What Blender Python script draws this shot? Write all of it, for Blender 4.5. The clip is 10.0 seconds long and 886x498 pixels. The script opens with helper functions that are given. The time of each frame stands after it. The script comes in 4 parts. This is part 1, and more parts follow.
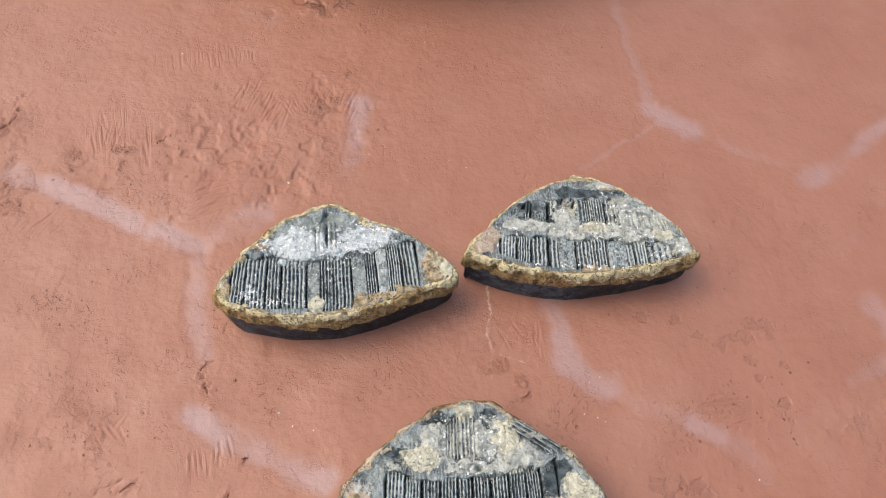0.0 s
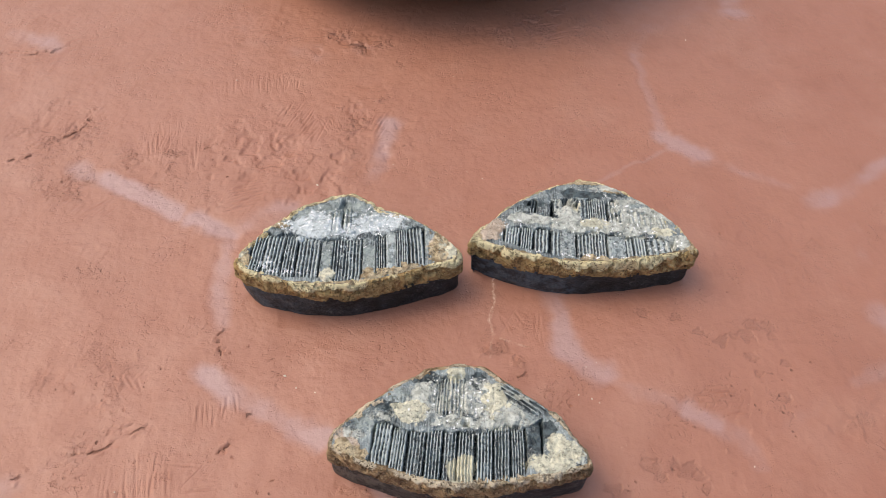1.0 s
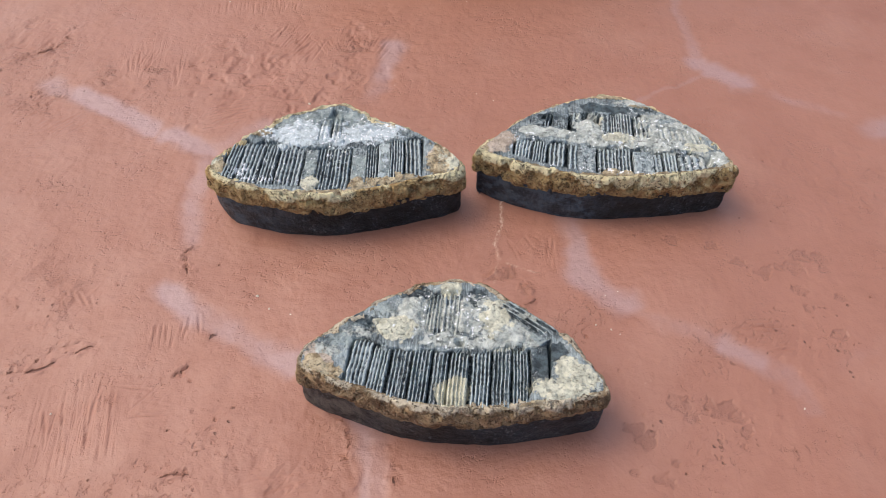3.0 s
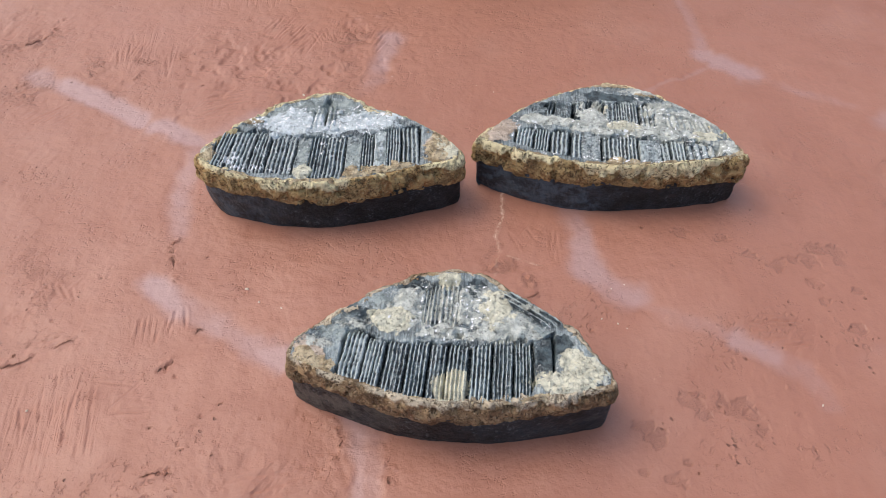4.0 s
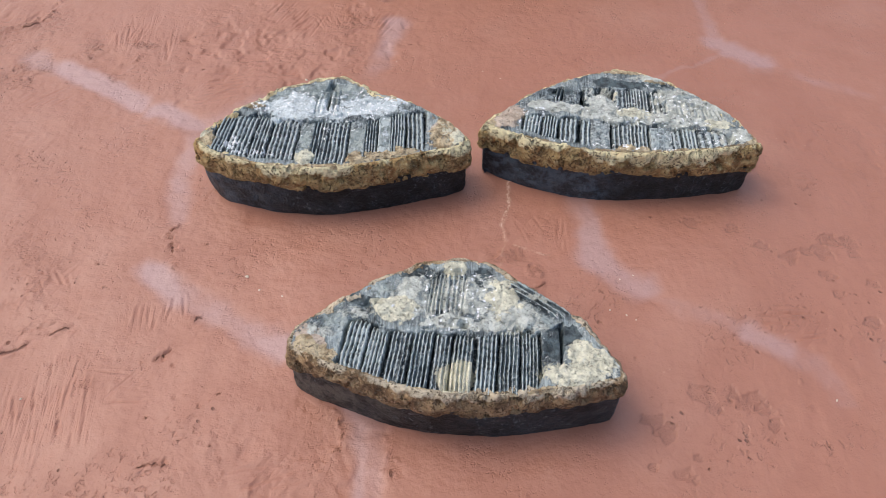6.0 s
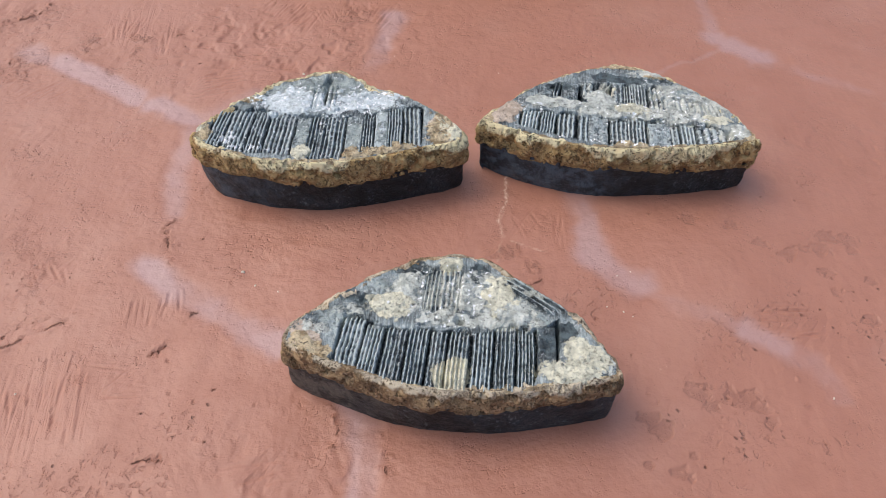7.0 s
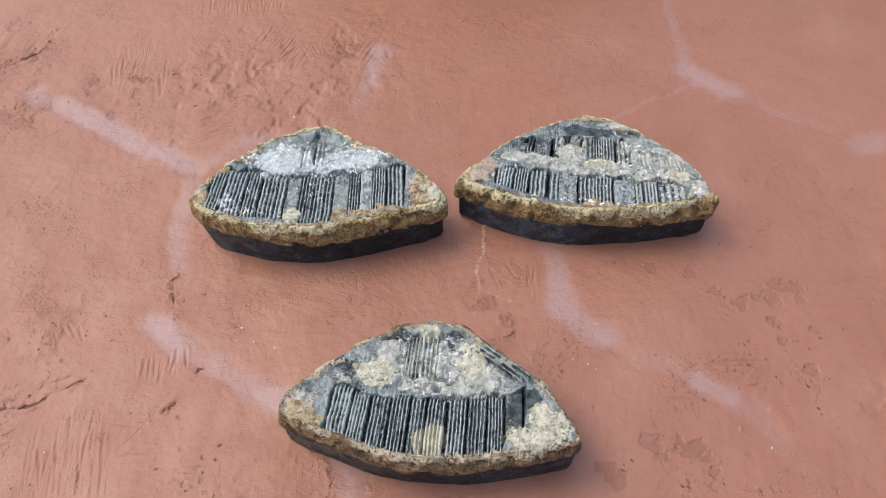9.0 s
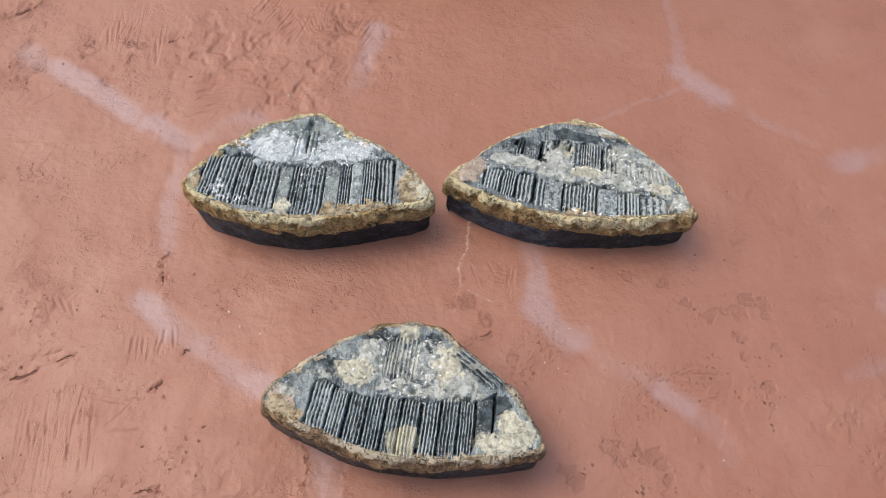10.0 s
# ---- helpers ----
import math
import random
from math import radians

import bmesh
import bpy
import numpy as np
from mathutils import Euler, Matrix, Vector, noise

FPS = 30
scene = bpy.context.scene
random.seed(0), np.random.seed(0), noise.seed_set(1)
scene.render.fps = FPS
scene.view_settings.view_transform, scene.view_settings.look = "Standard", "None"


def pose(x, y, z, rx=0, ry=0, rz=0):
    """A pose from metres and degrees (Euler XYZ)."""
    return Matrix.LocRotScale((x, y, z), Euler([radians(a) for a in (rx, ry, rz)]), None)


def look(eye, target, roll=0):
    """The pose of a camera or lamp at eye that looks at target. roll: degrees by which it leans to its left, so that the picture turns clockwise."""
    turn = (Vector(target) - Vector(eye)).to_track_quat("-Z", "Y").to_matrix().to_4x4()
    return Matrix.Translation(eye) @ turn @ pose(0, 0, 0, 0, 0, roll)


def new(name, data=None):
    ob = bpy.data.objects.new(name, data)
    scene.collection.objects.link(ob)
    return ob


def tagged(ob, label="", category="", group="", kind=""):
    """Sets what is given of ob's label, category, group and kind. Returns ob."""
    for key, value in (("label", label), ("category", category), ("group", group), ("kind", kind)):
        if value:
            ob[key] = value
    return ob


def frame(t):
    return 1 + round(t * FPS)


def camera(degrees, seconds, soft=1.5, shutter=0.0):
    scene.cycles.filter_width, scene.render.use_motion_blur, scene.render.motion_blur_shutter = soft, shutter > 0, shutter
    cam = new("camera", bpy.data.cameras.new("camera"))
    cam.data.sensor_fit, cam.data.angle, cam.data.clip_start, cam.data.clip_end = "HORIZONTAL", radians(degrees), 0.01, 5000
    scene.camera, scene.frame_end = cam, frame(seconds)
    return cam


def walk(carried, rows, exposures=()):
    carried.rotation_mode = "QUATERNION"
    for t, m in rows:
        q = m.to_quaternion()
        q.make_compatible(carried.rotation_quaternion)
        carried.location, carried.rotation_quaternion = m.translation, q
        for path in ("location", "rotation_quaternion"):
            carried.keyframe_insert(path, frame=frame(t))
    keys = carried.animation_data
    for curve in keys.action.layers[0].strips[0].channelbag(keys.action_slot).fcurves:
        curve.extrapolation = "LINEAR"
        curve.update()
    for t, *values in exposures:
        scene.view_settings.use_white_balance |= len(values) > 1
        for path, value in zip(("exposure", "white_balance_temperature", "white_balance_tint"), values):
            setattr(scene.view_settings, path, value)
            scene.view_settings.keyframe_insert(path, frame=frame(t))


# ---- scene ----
cam = camera(57.1, 10.0, 0.5)
PATH = [
    (0, (-0.076, -0.225, 0.669), (0.13, 0.744, -1.068), 7.1),
    (0.1, (-0.081, -0.256, 0.678), (0.174, 0.763, -1.023), 9.6),
    (0.2, (-0.097, -0.302, 0.704), (0.228, 0.768, -0.954), 13.0),
    (0.3, (-0.117, -0.316, 0.721), (0.247, 0.766, -0.921), 14.3),
    (0.4, (-0.132, -0.32, 0.733), (0.174, 0.781, -0.909), 11.2),
    (0.5, (-0.116, -0.332, 0.711), (0.096, 0.809, -0.917), 7.3),
    (0.8, (-0.055, -0.356, 0.638), (-0.012, 0.873, -0.939), 2.0),
    (1, (-0.022, -0.368, 0.632), (0.013, 0.89, -0.923), 0.8),
    (1.5, (-0.003, -0.384, 0.562), (-0.009, 0.926, -0.95), -0.3),
    (2, (0.001, -0.379, 0.53), (0.006, 0.92, -0.991), 0.5),
    (2.5, (0.003, -0.38, 0.516), (-0.021, 0.906, -1.015), -0.3),
    (3.8, (0.003, -0.378, 0.47), (-0.036, 0.973, -1.004), -0.1),
    (4, (0.004, -0.376, 0.465), (-0.03, 0.962, -1.02), -0.2),
    (4.5, (0.002, -0.379, 0.461), (-0.045, 0.95, -1.033), -0.4),
    (5, (0.001, -0.371, 0.452), (-0.032, 0.949, -1.05), 0.1),
    (5.5, (0.001, -0.369, 0.453), (-0.034, 0.956, -1.045), 0.1),
    (7, (0.004, -0.366, 0.452), (-0.034, 0.947, -1.057), 0.3),
    (7.5, (0.013, -0.356, 0.458), (-0.019, 0.945, -1.061), -0.1),
    (8, (0.015, -0.35, 0.464), (-0.013, 0.945, -1.06), 0.2),
    (8.5, (0.015, -0.348, 0.479), (-0.029, 0.911, -1.074), -0.5),
    (9, (0.02, -0.319, 0.557), (-0.021, 0.846, -1.069), -0.7),
    (9.5, (0.008, -0.31, 0.585), (-0.021, 0.766, -1.101), 1.2),
    (10, (0.019, -0.28, 0.606), (0.02, 0.733, -1.119), 4.7),
]
EXPOSURE = [(0.0, 0.13, 7250, 10), (0.5, 0.12, 7250, 10), (2.0, 0.08, 6950, 10), (5.0, 0.08, 6700, 10), (7.5, 0.08, 6650, 10), (9.0, 0.06, 6850, 10), (10.0, 0.03, 7000, 10)]
SKY, SUN, SUN_WIDE, SUN_UP, SUN_ROT = 0.206, 0.31, 30.0, 57.0, 287.0
RED_A, RED_B, RED_C, RED_D, PALE = (0.392, 0.168, 0.106), (0.366, 0.150, 0.092), (0.284, 0.108, 0.066), (0.440, 0.216, 0.146), (0.430, 0.262, 0.235)
GLOSS, SHEEN = (0.49, 0.62), 0.85
walk(cam, [(t, look(e, g, r)) for t, e, g, r in PATH], EXPOSURE)

# ---- world and light ----
world = bpy.data.worlds.new("sky")
scene.world = world
world.use_nodes = True
wn = world.node_tree.nodes
sky = wn.new("ShaderNodeTexSky")
sky.sky_type = "NISHITA"
sky.sun_disc = False
sky.sun_elevation = radians(SUN_UP)
sky.sun_rotation = radians(SUN_ROT)
sky.dust_density = 4.0
sky.air_density = 1.0
wn["Background"].inputs[1].default_value = SKY
world.node_tree.links.new(sky.outputs[0], wn["Background"].inputs[0])

sun = new("sun", bpy.data.lights.new("sun", "SUN"))
sun.data.energy = SUN
sun.data.angle = radians(SUN_WIDE)
sun.data.color = (1.0, 0.95, 0.88)
az, up = radians(SUN_ROT), radians(SUN_UP)
sun.matrix_world = look((5 * math.sin(az) * math.cos(up), 5 * math.cos(az) * math.cos(up), 5 * math.sin(up)), (0, 0, 0))


# ---- noise and mesh tools ----
def lattice(ix, iy, iz, seed):
    h = (ix * 374761393 + iy * 668265263 + iz * 1440662683 + seed * 974634773) & 0xFFFFFFFF
    h = ((h ^ (h >> 13)) * 1274126177) & 0xFFFFFFFF
    h = ((h ^ (h >> 16)) * 2246822519) & 0xFFFFFFFF
    return ((h ^ (h >> 15)) & 0xFFFF) / 65535.0


def value_noise(x, y, z=0.0, seed=0):
    """Smooth noise from 0 to 1; with a plain number for z it is flat, and z picks the pattern."""
    if np.ndim(z) == 0:
        x, y = np.broadcast_arrays(np.asarray(x, float), np.asarray(y, float))
        fx, fy = np.floor(x), np.floor(y)
        ix, iy, iz = fx.astype(np.int64), fy.astype(np.int64), int(math.floor(float(z) * 7))
        u, v = x - fx, y - fy
        u, v = (a * a * a * (a * (a * 6 - 15) + 10) for a in (u, v))
        low = lattice(ix, iy, iz, seed) * (1 - u) + lattice(ix + 1, iy, iz, seed) * u
        high = lattice(ix, iy + 1, iz, seed) * (1 - u) + lattice(ix + 1, iy + 1, iz, seed) * u
        return low * (1 - v) + high * v
    x, y, z = np.broadcast_arrays(np.asarray(x, float), np.asarray(y, float), np.asarray(z, float))
    fx, fy, fz = np.floor(x), np.floor(y), np.floor(z)
    ix, iy, iz = fx.astype(np.int64), fy.astype(np.int64), fz.astype(np.int64)
    u, v, w = x - fx, y - fy, z - fz
    u, v, w = (a * a * a * (a * (a * 6 - 15) + 10) for a in (u, v, w))
    out = 0
    for a, wa in ((0, 1 - u), (1, u)):
        for b, wb in ((0, 1 - v), (1, v)):
            for c, wc in ((0, 1 - w), (1, w)):
                out = out + wa * wb * wc * lattice(ix + a, iy + b, iz + c, seed)
    return out


def fbm(x, y, z=0.0, octaves=4, seed=0):
    total, amp, norm = 0, 1.0, 0.0
    x, y, z = np.asarray(x, float), np.asarray(y, float), np.asarray(z, float)
    for k in range(octaves):
        f = 2.03 ** k
        total = total + amp * value_noise(x * f + 17.3 * k, y * f - 9.1 * k, z * f + 5.7 * k, seed + k)
        norm += amp
        amp *= 0.5
    return total / norm


def smooth(a, b, x):
    t = np.clip((x - a) / (b - a), 0, 1)
    return t * t * (3 - 2 * t)


def line_distance(x, y, pts):
    """Distance to a polyline and the share of the way along it."""
    best, along = np.full(x.shape, 9.0), np.zeros(x.shape)
    n = len(pts) - 1
    for k in range(n):
        (ax, ay), (bx, by) = pts[k], pts[k + 1]
        dx, dy = bx - ax, by - ay
        t = np.clip(((x - ax) * dx + (y - ay) * dy) / (dx * dx + dy * dy), 0, 1)
        d = np.hypot(x - ax - t * dx, y - ay - t * dy)
        near = d < best
        best, along = np.where(near, d, best), np.where(near, (k + t) / n, along)
    return best, along


def grid_faces(rows, cols, closed=False):
    i = np.arange(rows - 1)[:, None]
    j = np.arange(cols if closed else cols - 1)[None, :]
    j2 = (j + 1) % cols
    f = np.stack([i * cols + j, i * cols + j2, (i + 1) * cols + j2, (i + 1) * cols + j], -1)
    return f.reshape(-1, 4)


def mesh_of(name, verts, faces, material, attributes=None, flat=False):
    me = bpy.data.meshes.new(name)
    verts = np.asarray(verts, dtype=np.float32).reshape(-1, 3)
    faces = np.asarray(faces, dtype=np.int32)
    me.vertices.add(len(verts))
    me.vertices.foreach_set("co", verts.ravel())
    me.loops.add(faces.size)
    me.loops.foreach_set("vertex_index", faces.ravel())
    me.polygons.add(len(faces))
    me.polygons.foreach_set("loop_start", np.arange(0, faces.size, faces.shape[1], dtype=np.int32))
    me.polygons.foreach_set("use_smooth", np.full(len(faces), not flat))
    for key, values in (attributes or {}).items():
        me.attributes.new(key, "FLOAT", "POINT").data.foreach_set("value", np.asarray(values, dtype=np.float32).ravel())
    me.update(calc_edges=True)
    me.validate()
    me.materials.append(material)
    return me


def part(name, me, parent, label=""):
    ob = new(name, me)
    ob.parent = parent
    return tagged(ob, label)


# ---- materials ----
class Nodes:
    """Short hand for a principled material."""

    def __init__(self, name):
        self.mat = bpy.data.materials.new(name)
        self.mat.use_nodes = True
        self.tree = self.mat.node_tree
        self.bsdf = self.tree.nodes["Principled BSDF"]
        self.place = self.tree.nodes.new("ShaderNodeNewGeometry").outputs["Position"]

    def link(self, a, b):
        if isinstance(a, (int, float)):
            b.default_value = a
        elif isinstance(a, tuple):
            b.default_value = (*a, 1.0)[: len(b.default_value)]
        else:
            self.tree.links.new(a, b)

    def scaled(self, sx, sy, sz):
        n = self.tree.nodes.new("ShaderNodeVectorMath")
        n.operation = "MULTIPLY"
        self.link(self.place, n.inputs[0])
        n.inputs[1].default_value = (sx, sy, sz)
        return n.outputs[0]

    def turned(self, angle, sx, sy):
        """Places turned in the plane and stretched along the turned y."""
        n = self.tree.nodes.new("ShaderNodeMapping")
        n.vector_type = "TEXTURE"
        self.link(self.place, n.inputs["Vector"])
        n.inputs["Rotation"].default_value = (0, 0, angle)
        n.inputs["Scale"].default_value = (1 / sx, 1 / sy, 1)
        return n.outputs[0]

    def noise(self, scale, detail=4.0, rough=0.6, vector=None, distort=0.0):
        n = self.tree.nodes.new("ShaderNodeTexNoise")
        self.link(vector or self.place, n.inputs["Vector"])
        n.inputs["Scale"].default_value, n.inputs["Detail"].default_value = scale, detail
        n.inputs["Roughness"].default_value, n.inputs["Distortion"].default_value = rough, distort
        return n.outputs["Fac"]

    def cells(self, scale, vector=None):
        n = self.tree.nodes.new("ShaderNodeTexVoronoi")
        self.link(vector or self.place, n.inputs["Vector"])
        n.inputs["Scale"].default_value = scale
        return n.outputs["Distance"]

    def veins(self, scale, bend=0.004):
        """Distance to the edges of bent cells: a net of fine cracks."""
        warp = self.tree.nodes.new("ShaderNodeTexNoise")
        warp.inputs["Scale"].default_value = scale * 0.9
        self.link(self.place, warp.inputs["Vector"])
        shift = self.tree.nodes.new("ShaderNodeVectorMath")
        shift.operation = "MULTIPLY_ADD"
        self.link(warp.outputs["Color"], shift.inputs[0])
        shift.inputs[1].default_value = (bend, bend, bend)
        self.link(self.place, shift.inputs[2])
        n = self.tree.nodes.new("ShaderNodeTexVoronoi")
        n.feature = "DISTANCE_TO_EDGE"
        self.link(shift.outputs[0], n.inputs["Vector"])
        n.inputs["Scale"].default_value = scale
        return n.outputs["Distance"]

    def ramp(self, fac, a, b, lo=0.0, hi=1.0):
        n = self.tree.nodes.new("ShaderNodeMapRange")
        n.interpolation_type = "SMOOTHSTEP"
        self.link(fac, n.inputs[0])
        for k, v in enumerate((a, b, lo, hi)):
            n.inputs[k + 1].default_value = v
        return n.outputs[0]

    def math(self, op, a, b=0.0):
        n = self.tree.nodes.new("ShaderNodeMath")
        n.operation = op
        self.link(a, n.inputs[0])
        self.link(b, n.inputs[1])
        return n.outputs[0]

    def mix(self, fac, a, b):
        n = self.tree.nodes.new("ShaderNodeMix")
        n.data_type = "RGBA"
        self.link(fac, n.inputs[0])
        self.link(a, n.inputs[6])
        self.link(b, n.inputs[7])
        return n.outputs[2]

    def attribute(self, name):
        n = self.tree.nodes.new("ShaderNodeAttribute")
        n.attribute_name = name
        return n.outputs["Fac"]

    def chance(self):
        return self.tree.nodes.new("ShaderNodeObjectInfo").outputs["Random"]

    def finish(self, colour, rough, height=None, depth=0.001, specular=0.5):
        self.link(colour, self.bsdf.inputs["Base Color"])
        self.link(rough, self.bsdf.inputs["Roughness"])
        self.link(specular, self.bsdf.inputs["Specular IOR Level"])
        if height is not None:
            n = self.tree.nodes.new("ShaderNodeBump")
            n.inputs["Strength"].default_value = 1.0
            n.inputs["Distance"].default_value = depth
            self.link(height, n.inputs["Height"])
            self.link(n.outputs[0], self.bsdf.inputs["Normal"])
        return self.mat


def red_clay():
    m = Nodes("red_oxide_clay")
    broad = m.noise(4.0, 3.0, 0.55)
    mid = m.noise(26.0, 5.0, 0.6)
    fine = m.noise(300.0, 3.0, 0.6)
    brushed = m.noise(40.0, 4.0, 0.6, m.scaled(5.0, 0.8, 1.0))
    col = m.mix(m.ramp(broad, 0.3, 0.7), RED_A, RED_B)
    col = m.mix(m.ramp(mid, 0.48, 0.75, 0.0, 0.30), col, RED_C)
    col = m.mix(m.ramp(m.noise(9.0, 5.0, 0.6), 0.48, 0.70, 0.0, 0.45), col, RED_D)
    col = m.mix(m.ramp(brushed, 0.5, 0.75, 0.0, 0.18), col, RED_D)
    col = m.mix(m.ramp(fine, 0.55, 0.75, 0.0, 0.12), col, RED_C)
    # bare mortar shows pale where the wash has worn off over the joints
    worn_or_sheen = m.math("ADD", m.attribute("joint"), m.math("MULTIPLY", m.math("SUBTRACT", m.noise(34.0, 5.0, 0.6), 0.5), 0.7))
    joint = m.math("MULTIPLY", m.ramp(worn_or_sheen, 0.10, 1.0), m.ramp(m.attribute("joint"), 0.0, 0.25))
    col = m.mix(joint, col, PALE)
    chalky = m.math("MULTIPLY", m.attribute("vein"), m.ramp(m.noise(520.0, 4.0, 0.7), 0.40, 0.52))
    col = m.mix(chalky, col, (0.74, 0.56, 0.42))
    # flaked spots and earth in the nicks
    rot = m.noise(170.0, 5.0, 0.7)
    col = m.mix(m.math("MULTIPLY", m.attribute("dirt"), m.ramp(rot, 0.38, 0.58, 0.35, 1.0)), col, (0.17, 0.055, 0.034))
    torn = m.math("ADD", m.attribute("crack"), m.math("MULTIPLY", m.math("SUBTRACT", m.noise(260.0, 4.0, 0.7), 0.5), 1.5))
    torn = m.math("MULTIPLY", m.ramp(torn, 0.60, 0.85), m.ramp(m.attribute("crack"), 0.05, 0.4))
    col = m.mix(m.math("MULTIPLY", torn, 0.16), col, (0.11, 0.036, 0.022))
    light = m.math("MULTIPLY", m.ramp(m.cells(130.0), 0.085, 0.05), m.ramp(m.noise(17.0, 2.0), 0.60, 0.66))
    col = m.mix(m.math("MULTIPLY", light, 0.6), col, (0.66, 0.42, 0.30))
    ragged = m.math("MULTIPLY", m.noise(330.0, 3.0, 0.65), 0.45)
    pits = m.math("MULTIPLY", m.ramp(m.math("ADD", m.cells(210.0, m.turned(0.8, 1.0, 0.7)), ragged), 0.45, 0.32), m.ramp(m.math("ADD", m.math("MULTIPLY", m.attribute("pitted"), 0.5), m.noise(75.0, 3.0)), 0.76, 0.90))
    col = m.mix(m.math("MULTIPLY", pits, 0.35), col, (0.15, 0.050, 0.030))
    rough = m.ramp(mid, 0.3, 0.7, GLOSS[0], GLOSS[1])
    # smooth trowelled skin with soft swells, crumbled here and there
    crumbs = m.math("MULTIPLY", m.math("MINIMUM", m.math("ADD", m.attribute("scratch"), m.attribute("crack")), 1.0), m.ramp(rot, 0.36, 0.60, 0.0, 0.30))
    relief = m.math("ADD", m.math("MULTIPLY", m.noise(700.0, 2.0, 0.6), 0.035), m.math("MULTIPLY", m.noise(150.0, 4.0, 0.62), 0.20))
    relief = m.math("ADD", relief, m.math("MULTIPLY", m.noise(36.0, 4.0, 0.6), 0.50))
    comb_a = m.ramp(m.noise(52.0, 3.0, 0.5, m.turned(0.12, 4.4, 0.36), 0.5), 0.44, 0.66)
    comb_b = m.ramp(m.noise(52.0, 3.0, 0.5, m.turned(-0.60, 4.2, 0.40), 0.5), 0.44, 0.66)
    combed = m.math("ADD", m.math("MULTIPLY", comb_a, m.attribute("upright")), m.math("MULTIPLY", comb_b, m.attribute("slanted")))
    relief = m.math("SUBTRACT", relief, m.math("MULTIPLY", combed, 0.09))
    grit = m.math("MULTIPLY", m.ramp(m.noise(260.0, 3.0, 0.6), 0.52, 0.72), m.ramp(m.noise(15.0, 4.0, 0.6), 0.48, 0.64))
    relief = m.math("SUBTRACT", relief, m.math("ADD", m.math("MULTIPLY", pits, 0.55), m.math("MULTIPLY", grit, 0.20)))
    relief = m.math("SUBTRACT", m.math("ADD", relief, crumbs), m.math("ADD", m.math("MULTIPLY", torn, 0.8), m.math("MULTIPLY", m.attribute("dirt"), m.ramp(rot, 0.40, 0.56, 0.2, 0.6))))
    return m.finish(col, rough, relief, 0.0036, SHEEN)


DEPOSITS = ("dark", "grey", "rose", "tan", "lime", "chalk", "cream", "crumb")


